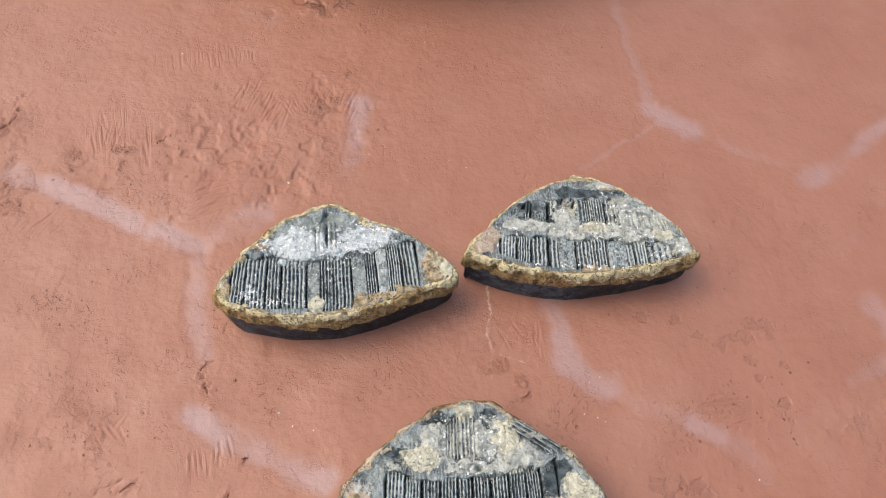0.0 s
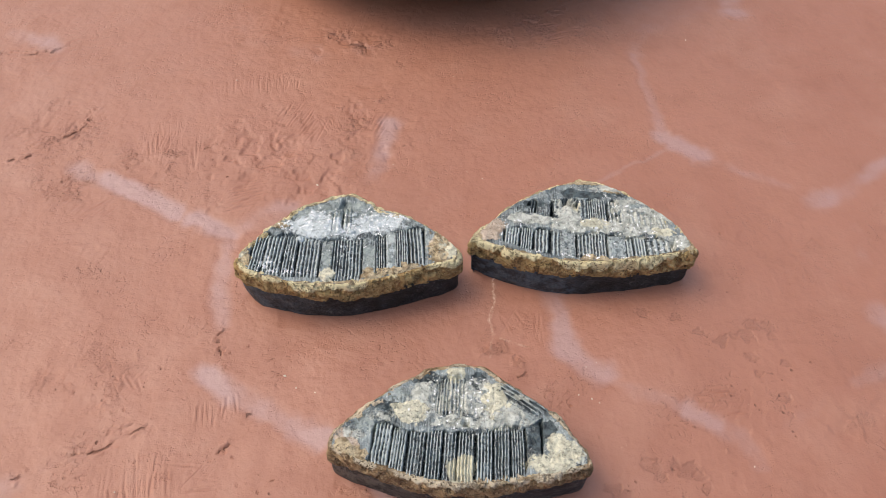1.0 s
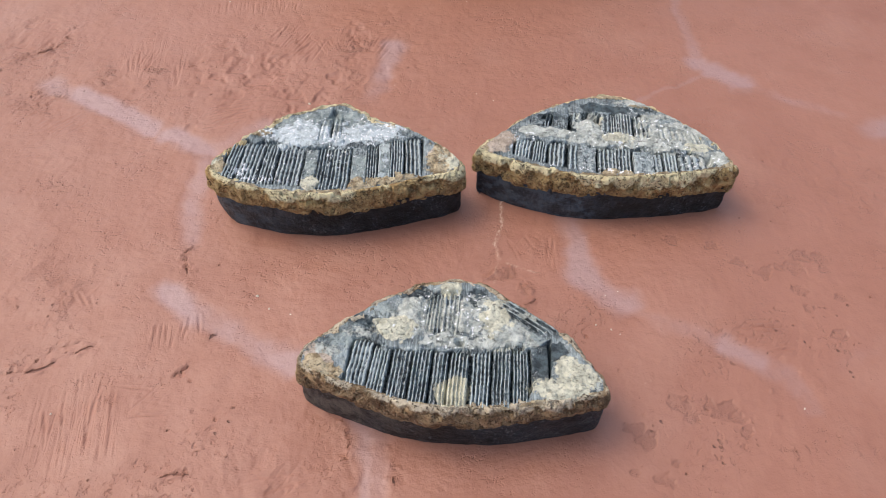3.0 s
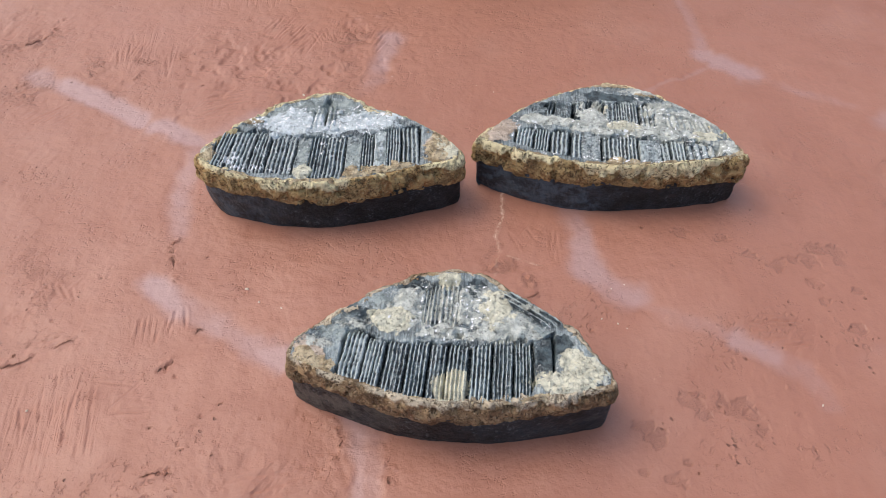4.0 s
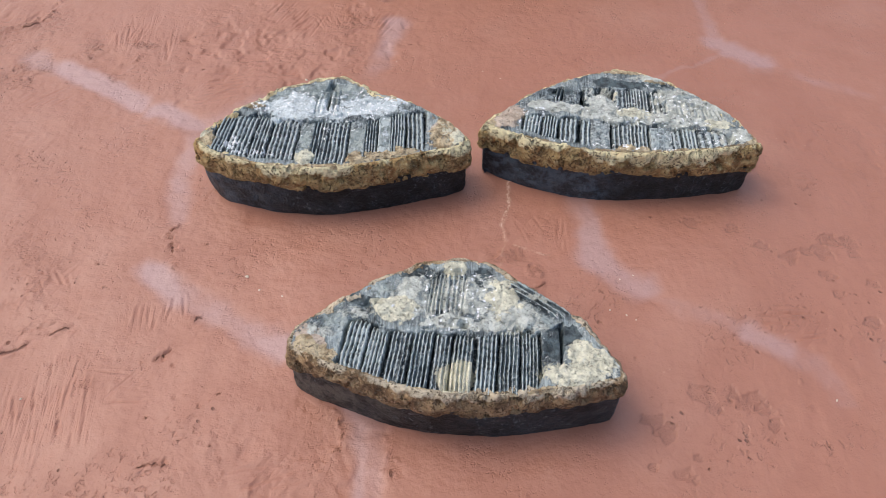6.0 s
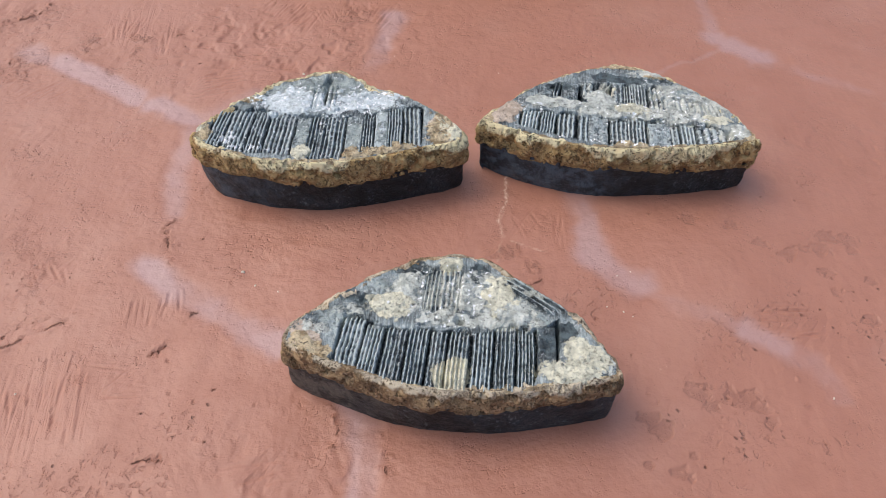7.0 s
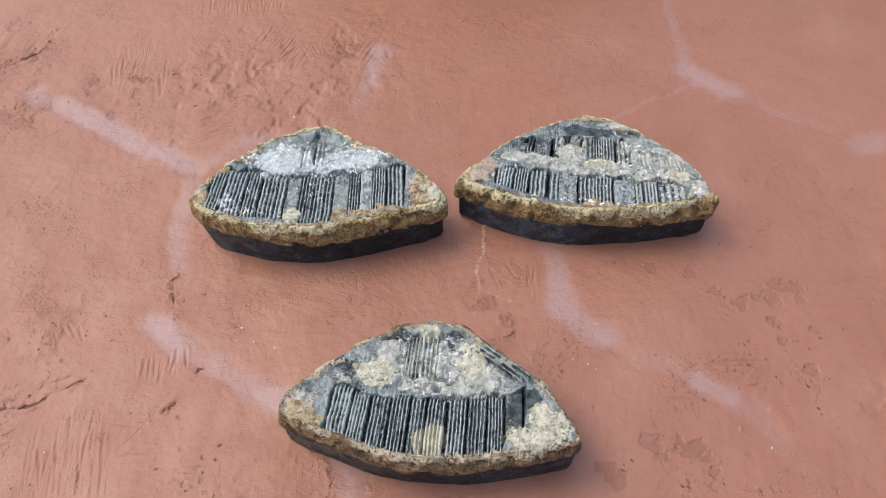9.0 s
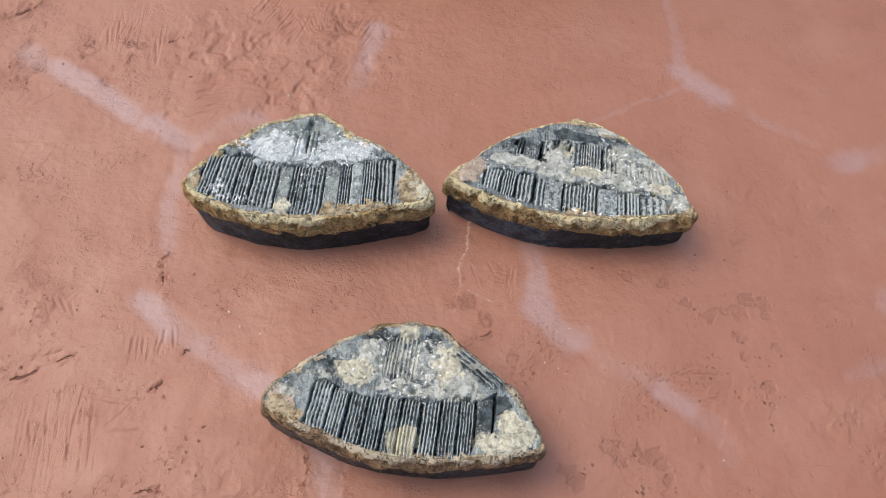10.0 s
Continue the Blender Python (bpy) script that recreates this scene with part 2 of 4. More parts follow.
def fossil_stone():
    """Blue-black enamel with the deposits that the mesh gives, each with a crisp ragged edge."""
    m = Nodes("fossil_enamel")
    mid = m.noise(150.0, 5.0, 0.65)
    fine = m.noise(700.0, 3.0, 0.65)
    along = m.noise(300.0, 4.0, 0.65, m.scaled(3.0, 0.25, 1.0))
    tone = m.attribute("tone")
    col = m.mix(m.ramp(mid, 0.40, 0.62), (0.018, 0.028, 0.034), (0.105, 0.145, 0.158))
    # low tone stays dark: it carries painted shade of valleys and slots
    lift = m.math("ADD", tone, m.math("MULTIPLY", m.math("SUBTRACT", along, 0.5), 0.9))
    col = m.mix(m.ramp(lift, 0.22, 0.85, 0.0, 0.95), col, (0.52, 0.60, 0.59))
    col = m.mix(m.math("MULTIPLY", m.chance(), 0.16), col, (0.13, 0.125, 0.11))
    dusty = m.math("MULTIPLY", m.ramp(m.noise(520.0, 4.0, 0.75), 0.55, 0.62), m.ramp(m.noise(75.0, 3.0), 0.36, 0.56))
    col = m.mix(m.math("MULTIPLY", dusty, 0.85), col, (0.58, 0.61, 0.60))
    holes = m.math("MULTIPLY", m.ramp(m.noise(430.0, 4.0, 0.7), 0.43, 0.37), m.ramp(m.noise(100.0, 3.0), 0.44, 0.56))
    col = m.mix(m.math("MULTIPLY", holes, 0.4), col, (0.016, 0.020, 0.025))
    tones = {
        "dark": ((0.024, 0.034, 0.038), (0.095, 0.128, 0.136), 0.0),
        "grey": ((0.19, 0.23, 0.222), (0.38, 0.44, 0.42), 0.45),
        "rose": ((0.40, 0.32, 0.245), (0.60, 0.50, 0.40), 0.55),
        "tan": ((0.26, 0.19, 0.105), (0.58, 0.48, 0.31), 0.75),
        "lime": ((0.36, 0.385, 0.345), (0.62, 0.65, 0.59), 0.55),
        "chalk": ((0.50, 0.57, 0.58), (0.69, 0.76, 0.77), 0.36),
        "cream": ((0.48, 0.47, 0.36), (0.72, 0.705, 0.55), 0.50),
        "crumb": ((0.80, 0.84, 0.85), (0.93, 0.95, 0.95), 0.0),
    }
    edge = m.math("MULTIPLY", m.math("SUBTRACT", m.noise(210.0, 7.0, 0.76), 0.5), 2.0)
    spray = m.math("MULTIPLY", m.math("SUBTRACT", m.noise(300.0, 3.0, 0.55), 0.5), 4.2)
    cover = 0.0
    for name in DEPOSITS:
        low, high, few = tones[name]
        a = m.attribute(name)
        on = m.math("MULTIPLY", m.ramp(m.math("ADD", a, spray if name == "crumb" else edge), *((0.95, 1.10) if name == "crumb" else (0.44, 0.60))), m.ramp(a, 0.02, 0.25))
        colour = m.mix(m.ramp(mid, 0.36, 0.60), low, high)
        if few:
            colour = m.mix(m.math("MULTIPLY", holes, few), colour, (0.075, 0.066, 0.052))
            colour = m.mix(m.ramp(fine, 0.45, 0.36, 0.0, few * 0.6), colour, (0.15, 0.14, 0.12))
        col = m.mix(on, col, colour)
        if name not in ("dark", "grey"):
            cover = m.math("MAXIMUM", cover, on)
    rough = m.ramp(cover, 0.2, 0.8, 0.56, 0.88)
    relief = m.math("ADD", m.math("MULTIPLY", m.noise(380.0, 4.0, 0.65), 0.7), m.math("MULTIPLY", fine, 0.3))
    relief = m.math("SUBTRACT", m.math("ADD", relief, m.math("MULTIPLY", cover, 0.18)), m.math("MULTIPLY", holes, 0.6))
    return m.finish(col, rough, relief, 0.0021, 0.45)


def crust_stone(name, brown, ochre, straw):
    """Lumpy mineral crust: straw on the crest, ochre below, bored full of dark pits."""
    m = Nodes(name)
    mid = m.noise(110.0, 5.0, 0.65, distort=0.6)
    fine = m.noise(480.0, 4.0, 0.7)
    col = m.mix(m.ramp(mid, 0.38, 0.60), brown, ochre)
    dust = m.math("ADD", m.attribute("dust"), m.math("MULTIPLY", m.math("SUBTRACT", m.noise(90.0, 5.0, 0.7), 0.5), 1.9))
    col = m.mix(m.ramp(dust, 0.46, 0.84), col, straw)
    col = m.mix(m.ramp(m.noise(28.0, 3.0), 0.52, 0.66, 0.0, 0.55), col, ochre)
    col = m.mix(m.ramp(fine, 0.55, 0.68, 0.0, 0.5), col, straw)
    shift = m.tree.nodes.new("ShaderNodeVectorMath")
    shift.operation = "MULTIPLY_ADD"
    warp = m.tree.nodes.new("ShaderNodeTexNoise")
    warp.inputs["Scale"].default_value = 260.0
    m.link(m.place, warp.inputs["Vector"])
    m.link(warp.outputs["Color"], shift.inputs[0])
    shift.inputs[1].default_value = (0.007, 0.007, 0.007)
    m.link(m.place, shift.inputs[2])
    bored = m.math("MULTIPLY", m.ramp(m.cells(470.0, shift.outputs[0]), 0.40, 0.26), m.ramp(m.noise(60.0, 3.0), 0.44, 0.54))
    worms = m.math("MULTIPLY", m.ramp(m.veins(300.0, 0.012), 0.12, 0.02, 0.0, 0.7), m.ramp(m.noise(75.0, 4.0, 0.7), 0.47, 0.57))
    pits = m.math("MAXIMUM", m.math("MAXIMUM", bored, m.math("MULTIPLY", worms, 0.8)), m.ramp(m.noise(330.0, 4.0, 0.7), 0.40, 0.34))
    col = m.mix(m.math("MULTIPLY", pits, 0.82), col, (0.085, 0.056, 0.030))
    relief = m.math("SUBTRACT", m.math("ADD", m.noise(200.0, 5.0, 0.7), m.math("MULTIPLY", fine, 0.4)), m.math("MULTIPLY", pits, 0.7))
    return m.finish(col, 0.80, relief, 0.0026, 0.35)


def black_base(name, bare_or_sheen):
    m = Nodes(name)
    mid = m.noise(75.0, 5.0, 0.62)
    fine = m.noise(500.0, 4.0, 0.7)
    col = m.mix(m.ramp(mid, 0.4, 0.7), (0.006, 0.0065, 0.007), (0.020, 0.025, 0.029))
    col = m.mix(m.ramp(m.noise(22.0, 5.0, 0.65), 0.46, 0.66, 0.0, 0.8), col, (0.032, 0.040, 0.047))
    fleck = m.math("MULTIPLY", m.ramp(m.noise(420.0, 4.0, 0.7), 0.56, 0.64), m.ramp(m.noise(45.0, 4.0), 0.42, 0.58))
    col = m.mix(m.math("MULTIPLY", fleck, 0.8), col, (0.17, 0.20, 0.215))
    # lighter left end: painted sky sheen on blue-black bases, own grey-brown on the brown
    col = m.mix(m.math("MULTIPLY", m.attribute("worn_or_sheen"), m.ramp(m.noise(100.0, 5.0, 0.7), 0.42, 0.60, 0.15, 1.2)), col, bare_or_sheen)
    relief = m.math("ADD", m.noise(260.0, 5.0, 0.7), m.math("MULTIPLY", fine, 0.4))
    return m.finish(col, m.ramp(mid, 0.35, 0.7, 0.58, 0.40), relief, 0.0042, 0.5)


def pot_clay():
    m = Nodes("celadon_glazed_clay")
    col = m.mix(m.ramp(m.noise(14.0, 5.0, 0.6), 0.35, 0.7), (0.33, 0.335, 0.25), (0.25, 0.25, 0.18))
    return m.finish(col, m.ramp(m.noise(30.0), 0.3, 0.7, 0.35, 0.55), m.noise(120.0, 4.0), 0.0004, 0.5)


def pale_grit():
    m = Nodes("pale_grit")
    col = m.mix(m.noise(600.0), (0.78, 0.70, 0.58), (0.62, 0.53, 0.42))
    return m.finish(col, 0.8, m.noise(900.0), 0.0003, 0.4)


# the bluish colour given to the blue-black base is painted sky sheen
RED_CLAY, ENAMEL, BLACK, POT_CLAY, GRIT = red_clay(), fossil_stone(), black_base("blue_black_base", (0.085, 0.120, 0.155)), pot_clay(), pale_grit()
BROWN_BLACK = black_base("brown_black_base", (0.135, 0.125, 0.105))
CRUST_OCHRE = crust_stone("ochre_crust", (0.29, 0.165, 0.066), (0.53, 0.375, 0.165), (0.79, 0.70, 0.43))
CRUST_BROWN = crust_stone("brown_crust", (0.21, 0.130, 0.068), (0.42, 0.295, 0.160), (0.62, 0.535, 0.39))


# ---- ground ----
# worn joints of the buried flagstones: points, half width, strength
JOINTS = (
    (((-0.400, 0.259), (-0.341, 0.231), (-0.285, 0.199)), 0.0115, 1.0),
    (((-0.266, 0.188), (-0.222, 0.168)), 0.0110, 0.9),
    (((-0.226, 0.170), (-0.190, 0.184), (-0.168, 0.200)), 0.0140, 0.70),
    (((-0.226, 0.170), (-0.225, 0.134), (-0.221, 0.080), (-0.214, 0.055)), 0.0105, 0.68),
    (((-0.222, 0.004), (-0.176, -0.025), (-0.144, -0.044), (-0.112, -0.058)), 0.0120, 1.0),
    (((-0.064, 0.330), (-0.081, 0.243)), 0.0115, 0.75),
    (((0.097, 0.085), (0.101, 0.030), (0.113, 0.010), (0.132, 0.000)), 0.0130, 0.9),
    (((0.140, -0.008), (0.157, -0.018), (0.203, -0.039)), 0.0085, 0.6),
    (((0.203, -0.039), (0.221, -0.048), (0.243, -0.064), (0.253, -0.084)), 0.0095, 0.75),
    (((0.252, -0.070), (0.276, -0.060), (0.345, -0.018)), 0.0085, 0.32),
    (((-0.058, -0.095), (-0.050, -0.139), (-0.052, -0.170), (-0.063, -0.260)), 0.0115, 0.85),
)
FAR_JOINTS = (
    (((0.235, 0.452), (0.242, 0.380), (0.243, 0.315)), 0.0080, 0.54),
    (((0.241, 0.308), (0.281, 0.274)), 0.0130, 0.85),
    (((0.281, 0.274), (0.310, 0.255), (0.362, 0.226)), 0.0075, 0.42),
    (((0.243, 0.285), (0.205, 0.262), (0.153, 0.231)), 0.0034, 0.46),
    (((0.392, 0.204), (0.412, 0.209)), 0.0165, 0.65),
    (((0.412, 0.209), (0.474, 0.257), (0.557, 0.307)), 0.0105, 0.65),
    (((0.557, 0.307), (0.640, 0.265)), 0.0100, 0.5),
    (((0.410, 0.200), (0.420, 0.150), (0.402, 0.105)), 0.0080, 0.30),
    (((0.403, 0.065), (0.420, 0.027), (0.460, -0.010)), 0.0145, 0.60),
    (((0.425, 0.022), (0.358, -0.012)), 0.0105, 0.45),
    (((0.393, 0.640), (0.382, 0.548)), 0.0190, 0.85),
    (((0.236, 0.450), (0.249, 0.499), (0.375, 0.571)), 0.0130, 0.38),
    (((-0.545, 0.500), (-0.485, 0.476)), 0.0150, 0.6),
    (((-0.362, -0.100), (-0.430, -0.135)), 0.0130, 0.55),
    (((-0.270, 0.560), (-0.240, 0.480), (-0.150, 0.450)), 0.0140, 0.3),
    (((-0.340, -0.086), (-0.300, -0.064), (-0.262, -0.046)), 0.0060, 0.25),
)
# hairline breaks filled with lime
VEINS = (
    (((0.042, 0.108), (0.040, 0.080), (0.034, 0.058), (0.036, 0.042)), 0.0010, 0.75),
    (((0.036, 0.042), (0.033, 0.018)), 0.0008, 0.25),
    (((0.043, 0.038), (0.058, 0.032), (0.068, 0.028)), 0.0008, 0.45),
)
# cracks and gouges: points, half width, depth
CRACKS = (
    (((-0.360, -0.092), (-0.290, -0.063), (-0.267, -0.049), (-0.254, -0.042), (-0.242, -0.033)), 0.0026, 0.0020),
    (((-0.330, -0.072), (-0.293, -0.054), (-0.275, -0.043)), 0.0020, 0.0014),
    (((-0.206, 0.006), (-0.210, 0.026), (-0.216, 0.042), (-0.207, 0.052)), 0.0020, 0.0034),
    (((-0.560, 0.466), (-0.519, 0.456), (-0.484, 0.464), (-0.460, 0.490)), 0.0030, 0.0034),
    (((-0.404, 0.352), (-0.407, 0.332), (-0.419, 0.317), (-0.448, 0.292), (-0.475, 0.272)), 0.0034, 0.0028),
    (((-0.155, 0.505), (-0.120, 0.480), (-0.095, 0.470)), 0.0056, 0.0034),
    (((0.362, 0.540), (0.378, 0.528), (0.402, 0.534)), 0.0026, 0.0030),
    (((-0.070, -0.105), (-0.066, -0.170), (-0.072, -0.240)), 0.0012, 0.0018),
    (((-0.040, -0.115), (-0.036, -0.150), (-0.040, -0.200)), 0.0016, 0.0018),
    (((0.380, -0.055), (0.410, -0.040), (0.440, -0.052)), 0.0022, 0.0014),
)
NICKS = (
    (((-0.200, -0.073), (-0.197, -0.068), (-0.193, -0.061)), 0.0020, 0.0036),
    (((-0.284, 0.026), (-0.286, 0.042)), 0.0016, 0.0028),
    (((-0.190, -0.147), (-0.181, -0.143), (-0.171, -0.143)), 0.0020, 0.0020),
    (((-0.180, -0.033), (-0.167, -0.040)), 0.0020, 0.0024),
    (((-0.159, -0.047), (-0.150, -0.047)), 0.0014, 0.0024),
    (((-0.128, -0.049), (-0.120, -0.045), (-0.116, -0.049)), 0.0014, 0.0022),
    (((-0.266, 0.289), (-0.259, 0.305)), 0.0012, 0.0024),
    (((-0.392, 0.335), (-0.389, 0.353)), 0.0020, 0.0024),
    (((0.053, 0.032), (0.059, 0.037), (0.063, 0.033), (0.070, 0.030)), 0.0014, 0.0022),
    (((0.055, 0.001), (0.069, 0.006)), 0.0014, 0.0020),
    (((0.078, -0.002), (0.087, 0.002), (0.095, 0.002)), 0.0014, 0.0020),
    (((0.113, 0.029), (0.119, 0.021), (0.138, 0.019)), 0.0014, 0.0012),
    (((0.109, 0.070), (0.115, 0.048)), 0.0012, 0.0016),
    (((0.225, -0.066), (0.230, -0.072)), 0.0016, 0.0024),
    (((0.227, -0.088), (0.229, -0.092)), 0.0016, 0.0024),
    (((-0.060, 0.440), (-0.046, 0.415)), 0.0018, 0.0024),
    (((-0.055, 0.290), (-0.045, 0.270)), 0.0012, 0.0018),
)
# uneven areas: centre, radii, how pocked, how crumbly
ROUGH = (
    ((-0.185, 0.275), (0.105, 0.080), 1.0, 0.2),
    ((-0.090, 0.330), (0.050, 0.070), 0.8, 0.7),
    ((-0.315, 0.000), (0.060, 0.045), 0.1, 0.4),
    ((-0.330, 0.270), (0.045, 0.040), 0.4, 0.9),
    ((-0.400, 0.240), (0.050, 0.050), 0.3, 0.6),
    ((0.130, 0.500), (0.090, 0.055), 0.5, 0.8),
    ((-0.115, 0.475), (0.055, 0.030), 0.8, 0.8),
    ((-0.110, -0.140), (0.060, 0.040), 0.4, 0.2),
    ((0.400, -0.050), (0.090, 0.050), 0.7, 0.5),
    ((0.330, 0.140), (0.070, 0.070), 0.3, 0.2),
    ((0.060, 0.020), (0.040, 0.040), 0.2, 0.7),
    ((-0.440, 0.330), (0.060, 0.060), 0.6, 0.5),
)
# runs of trowel and brush strokes: centre, direction, length, breadth, how many
STROKES = (
    ((-0.278, 0.287), 97, 0.050, 0.012, 4),
    ((-0.308, 0.310), 80, 0.060, 0.020, 4),
    ((-0.325, 0.300), 107, 0.050, 0.020, 4),
    ((-0.165, 0.335), 65, 0.050, 0.060, 11),
    ((-0.220, 0.220), 20, 0.045, 0.030, 8),
    ((-0.370, 0.200), 50, 0.030, 0.030, 5),
    ((-0.205, -0.035), 97, 0.022, 0.035, 8),
    ((-0.260, -0.110), 98, 0.065, 0.060, 13),
    ((-0.110, -0.150), 20, 0.050, 0.020, 5),
)
MORE_STROKES = (
    ((-0.210, -0.090), 3, 0.035, 0.025, 4),
    ((-0.290, -0.005), -60, 0.030, 0.025, 5),
    ((0.235, -0.030), 2, 0.045, 0.028, 10),
    ((0.060, 0.062), -62, 0.028, 0.030, 9),
    ((0.078, 0.050), 90, 0.035, 0.008, 4),
    ((-0.220, 0.400), 95, 0.030, 0.090, 10),
    ((-0.120, 0.330), 110, 0.030, 0.050, 8),
    ((-0.090, 0.335), 70, 0.030, 0.050, 9),
    ((0.130, 0.500), 15, 0.050, 0.050, 8),
)
# shallow flaked spots: place and radius
FLAKES = (
    (0.161, -0.089, 0.0083), (0.166, -0.097, 0.0061), (0.186, -0.091, 0.0094), (0.194, -0.089, 0.0061), (0.200, -0.096, 0.0050), (0.127, -0.107, 0.0061), (0.133, -0.115, 0.0077), (0.202, -0.107, 0.0044),
    (0.150, -0.131, 0.0033), (0.122, -0.138, 0.0028), (0.141, -0.144, 0.0061), (0.230, 0.042, 0.0061), (0.247, 0.034, 0.0077), (0.260, 0.038, 0.0055), (0.272, 0.038, 0.0083), (0.278, 0.051, 0.0072),
    (0.294, 0.047, 0.0072), (0.296, 0.036, 0.0050), (0.269, 0.016, 0.0061), (0.273, -0.002, 0.0044), (0.299, 0.008, 0.0041), (0.289, -0.026, 0.0055), (0.210, 0.060, 0.0061), (0.178, 0.063, 0.0066),
)
# clusters of burst bubbles: centre, spread, how many
BUBBLES = (
    (-0.160, -0.103, 0.020, 20), (-0.215, 0.030, 0.030, 8), (-0.300, 0.000, 0.040, 22), (-0.400, 0.240, 0.040, 14), (-0.230, 0.290, 0.050, 14), (-0.100, 0.320, 0.040, 12), (0.170, -0.110, 0.045, 22),
    (0.260, -0.020, 0.050, 16), (0.240, 0.080, 0.060, 12), (0.120, -0.030, 0.030, 10), (0.130, 0.330, 0.110, 12), (0.330, 0.350, 0.100, 10), (-0.330, 0.130, 0.060, 14), (-0.270, -0.130, 0.050, 10), (-0.020, 0.420, 0.080, 10),
)


def spaced(lo, hi, step, far):
    """Even steps from lo to hi, then ever wider ones out to far."""
    mid = np.arange(lo, hi + step / 2, step)
    out, gap, d = [], step, 0.0
    while d < far:
        gap *= 1.35
        d += gap
        out.append(d)
    out = np.array(out)
    return np.concatenate([lo - out[::-1], mid, hi + out])


def build_ground():
    xs, ys = spaced(-0.57, 0.64, 0.0011, 60.0), spaced(-0.22, 0.62, 0.0011, 60.0)
    i0, i1 = np.searchsorted(xs, (-0.7, 0.8))
    j0, j1 = np.searchsorted(ys, (-0.35, 0.75))
    ax, ay = xs[i0:i1], ys[j0:j1]
    px, py = np.meshgrid(ax, ay)

    def window(pts, margin):
        """The part of the sheet round some points."""
        qx, qy = [p[0] for p in pts], [p[1] for p in pts]
        a, b = np.searchsorted(ax, (min(qx) - margin, max(qx) + margin))
        c, d = np.searchsorted(ay, (min(qy) - margin, max(qy) + margin))
        return slice(c, d), slice(a, b)

    fade = smooth(0.75, 0.6, np.abs(px - 0.03)) * smooth(0.62, 0.5, np.abs(py - 0.2))
    h = (fbm(px * 7, py * 7, 0, 3, 1) - 0.5) * 0.0050
    h += (fbm(px * 30, py * 30, 0, 3, 2) - 0.5) * 0.0009 + (fbm(px * 140, py * 140, 0, 3, 3) - 0.5) * 0.0005
    # lips left by the float
    lips = fbm(px * 13 + 3, py * 9, 0, 5, 21)
    h += (smooth(0.52, 0.54, lips) + smooth(0.40, 0.42, lips)) * 0.00028 * smooth(0.45, 0.6, value_noise(px * 16, py * 16, 0, 26))
    bend = [fbm(px * 50, py * 50, 0, 3, k) - 0.5 for k in (5, 6)]
    wx, wy = px + bend[0] * 0.010, py + bend[1] * 0.010
    ragged = fbm(px * 210, py * 210, 0, 3, 23) - 0.5
    broken = smooth(0.3, 0.6, fbm(px * 55, py * 55, 0, 2, 13))
    patchy = smooth(0.3, 0.6, value_noise(px * 28, py * 28, 0, 19))
    joint, vein, dirt, crack, rough, scratch, upright, slanted, pitted = (np.zeros(px.shape) for _ in range(9))
    for pts, half, strength in JOINTS + FAR_JOINTS:
        s = window(pts, half * 4 + 0.01)
        d, t = line_distance(wx[s], wy[s], pts)
        hw = half * (0.8 + 0.4 * value_noise(t * 5, half * 900, 0, 8))
        joint[s] = np.maximum(joint[s], smooth(1.85, 0.20, d / hw) * strength * (0.60 + 0.40 * patchy[s]))
        h[s] -= 0.0007 * smooth(1.5, 0.6, d / hw) * min(1.0, strength)
    for pts, half, strength in VEINS:
        s = window(pts, 0.012)
        d, t = line_distance(px[s] + ragged[s] * 0.004 + bend[0][s] * 0.002, py[s], pts)
        vein[s] = np.maximum(vein[s], smooth(1.6, 0.3, d / half) * strength * (0.25 + 0.75 * smooth(-0.08, 0.08, ragged[s])))
    for pts, half, depth in CRACKS + NICKS:
        s = window(pts, 0.020)
        d, t = line_distance(wx[s] + ragged[s] * 0.012, wy[s] + ragged[s] * 0.010, pts)
        gap = (0.08 + 0.92 * broken[s]) * (0.35 + 0.65 * smooth(-0.10, 0.06, ragged[s]))
        hw = half * 0.60 * (0.45 + 0.9 * value_noise(t * 6, half * 700, 0, 9))
        crack[s] = np.maximum(crack[s], smooth(1.9, 0.2, d / hw) * gap * min(1.0, depth / 0.0022))
        # one wall steep, the far lip pushed up
        h[s] -= depth * 0.60 * smooth(1.7, 0.2, d / hw) * gap
        h[s] += depth * 0.16 * smooth(5.0, 2.0, d / hw) * smooth(1.0, 2.0, d / hw) * gap
        h[s] += ragged[s] * 0.0034 * smooth(7.0, 0.5, d / hw) * gap
    # soft pocks and crumbled skin
    for (cx, cy), (rx, ry), a, b in ROUGH:
        s = window(((cx - rx, cy - ry), (cx + rx, cy + ry)), 0.03)
        m = smooth(1.15, 0.45, np.hypot((px[s] - cx) / rx, (py[s] - cy) / ry) + bend[0][s] * 1.2)
        rough[s], scratch[s] = np.maximum(rough[s], m * a), np.maximum(scratch[s], m * b)
    pock = fbm(px * 62 + 2 * wx, py * 52, 0, 3, 15)
    h -= rough * (smooth(0.54, 0.76, pock) * 0.0020 - smooth(0.46, 0.28, pock) * 0.0008)
    flaky = smooth(0.50, 0.62, fbm(px * 40, py * 40, 0, 3, 16))
    h += scratch * flaky * ragged * 0.0034
    rng = np.random.default_rng(4)
    for (cx, cy), turn, length, breadth, count in STROKES + MORE_STROKES:
        s = window(((cx, cy),), 0.10)
        a = radians(turn)
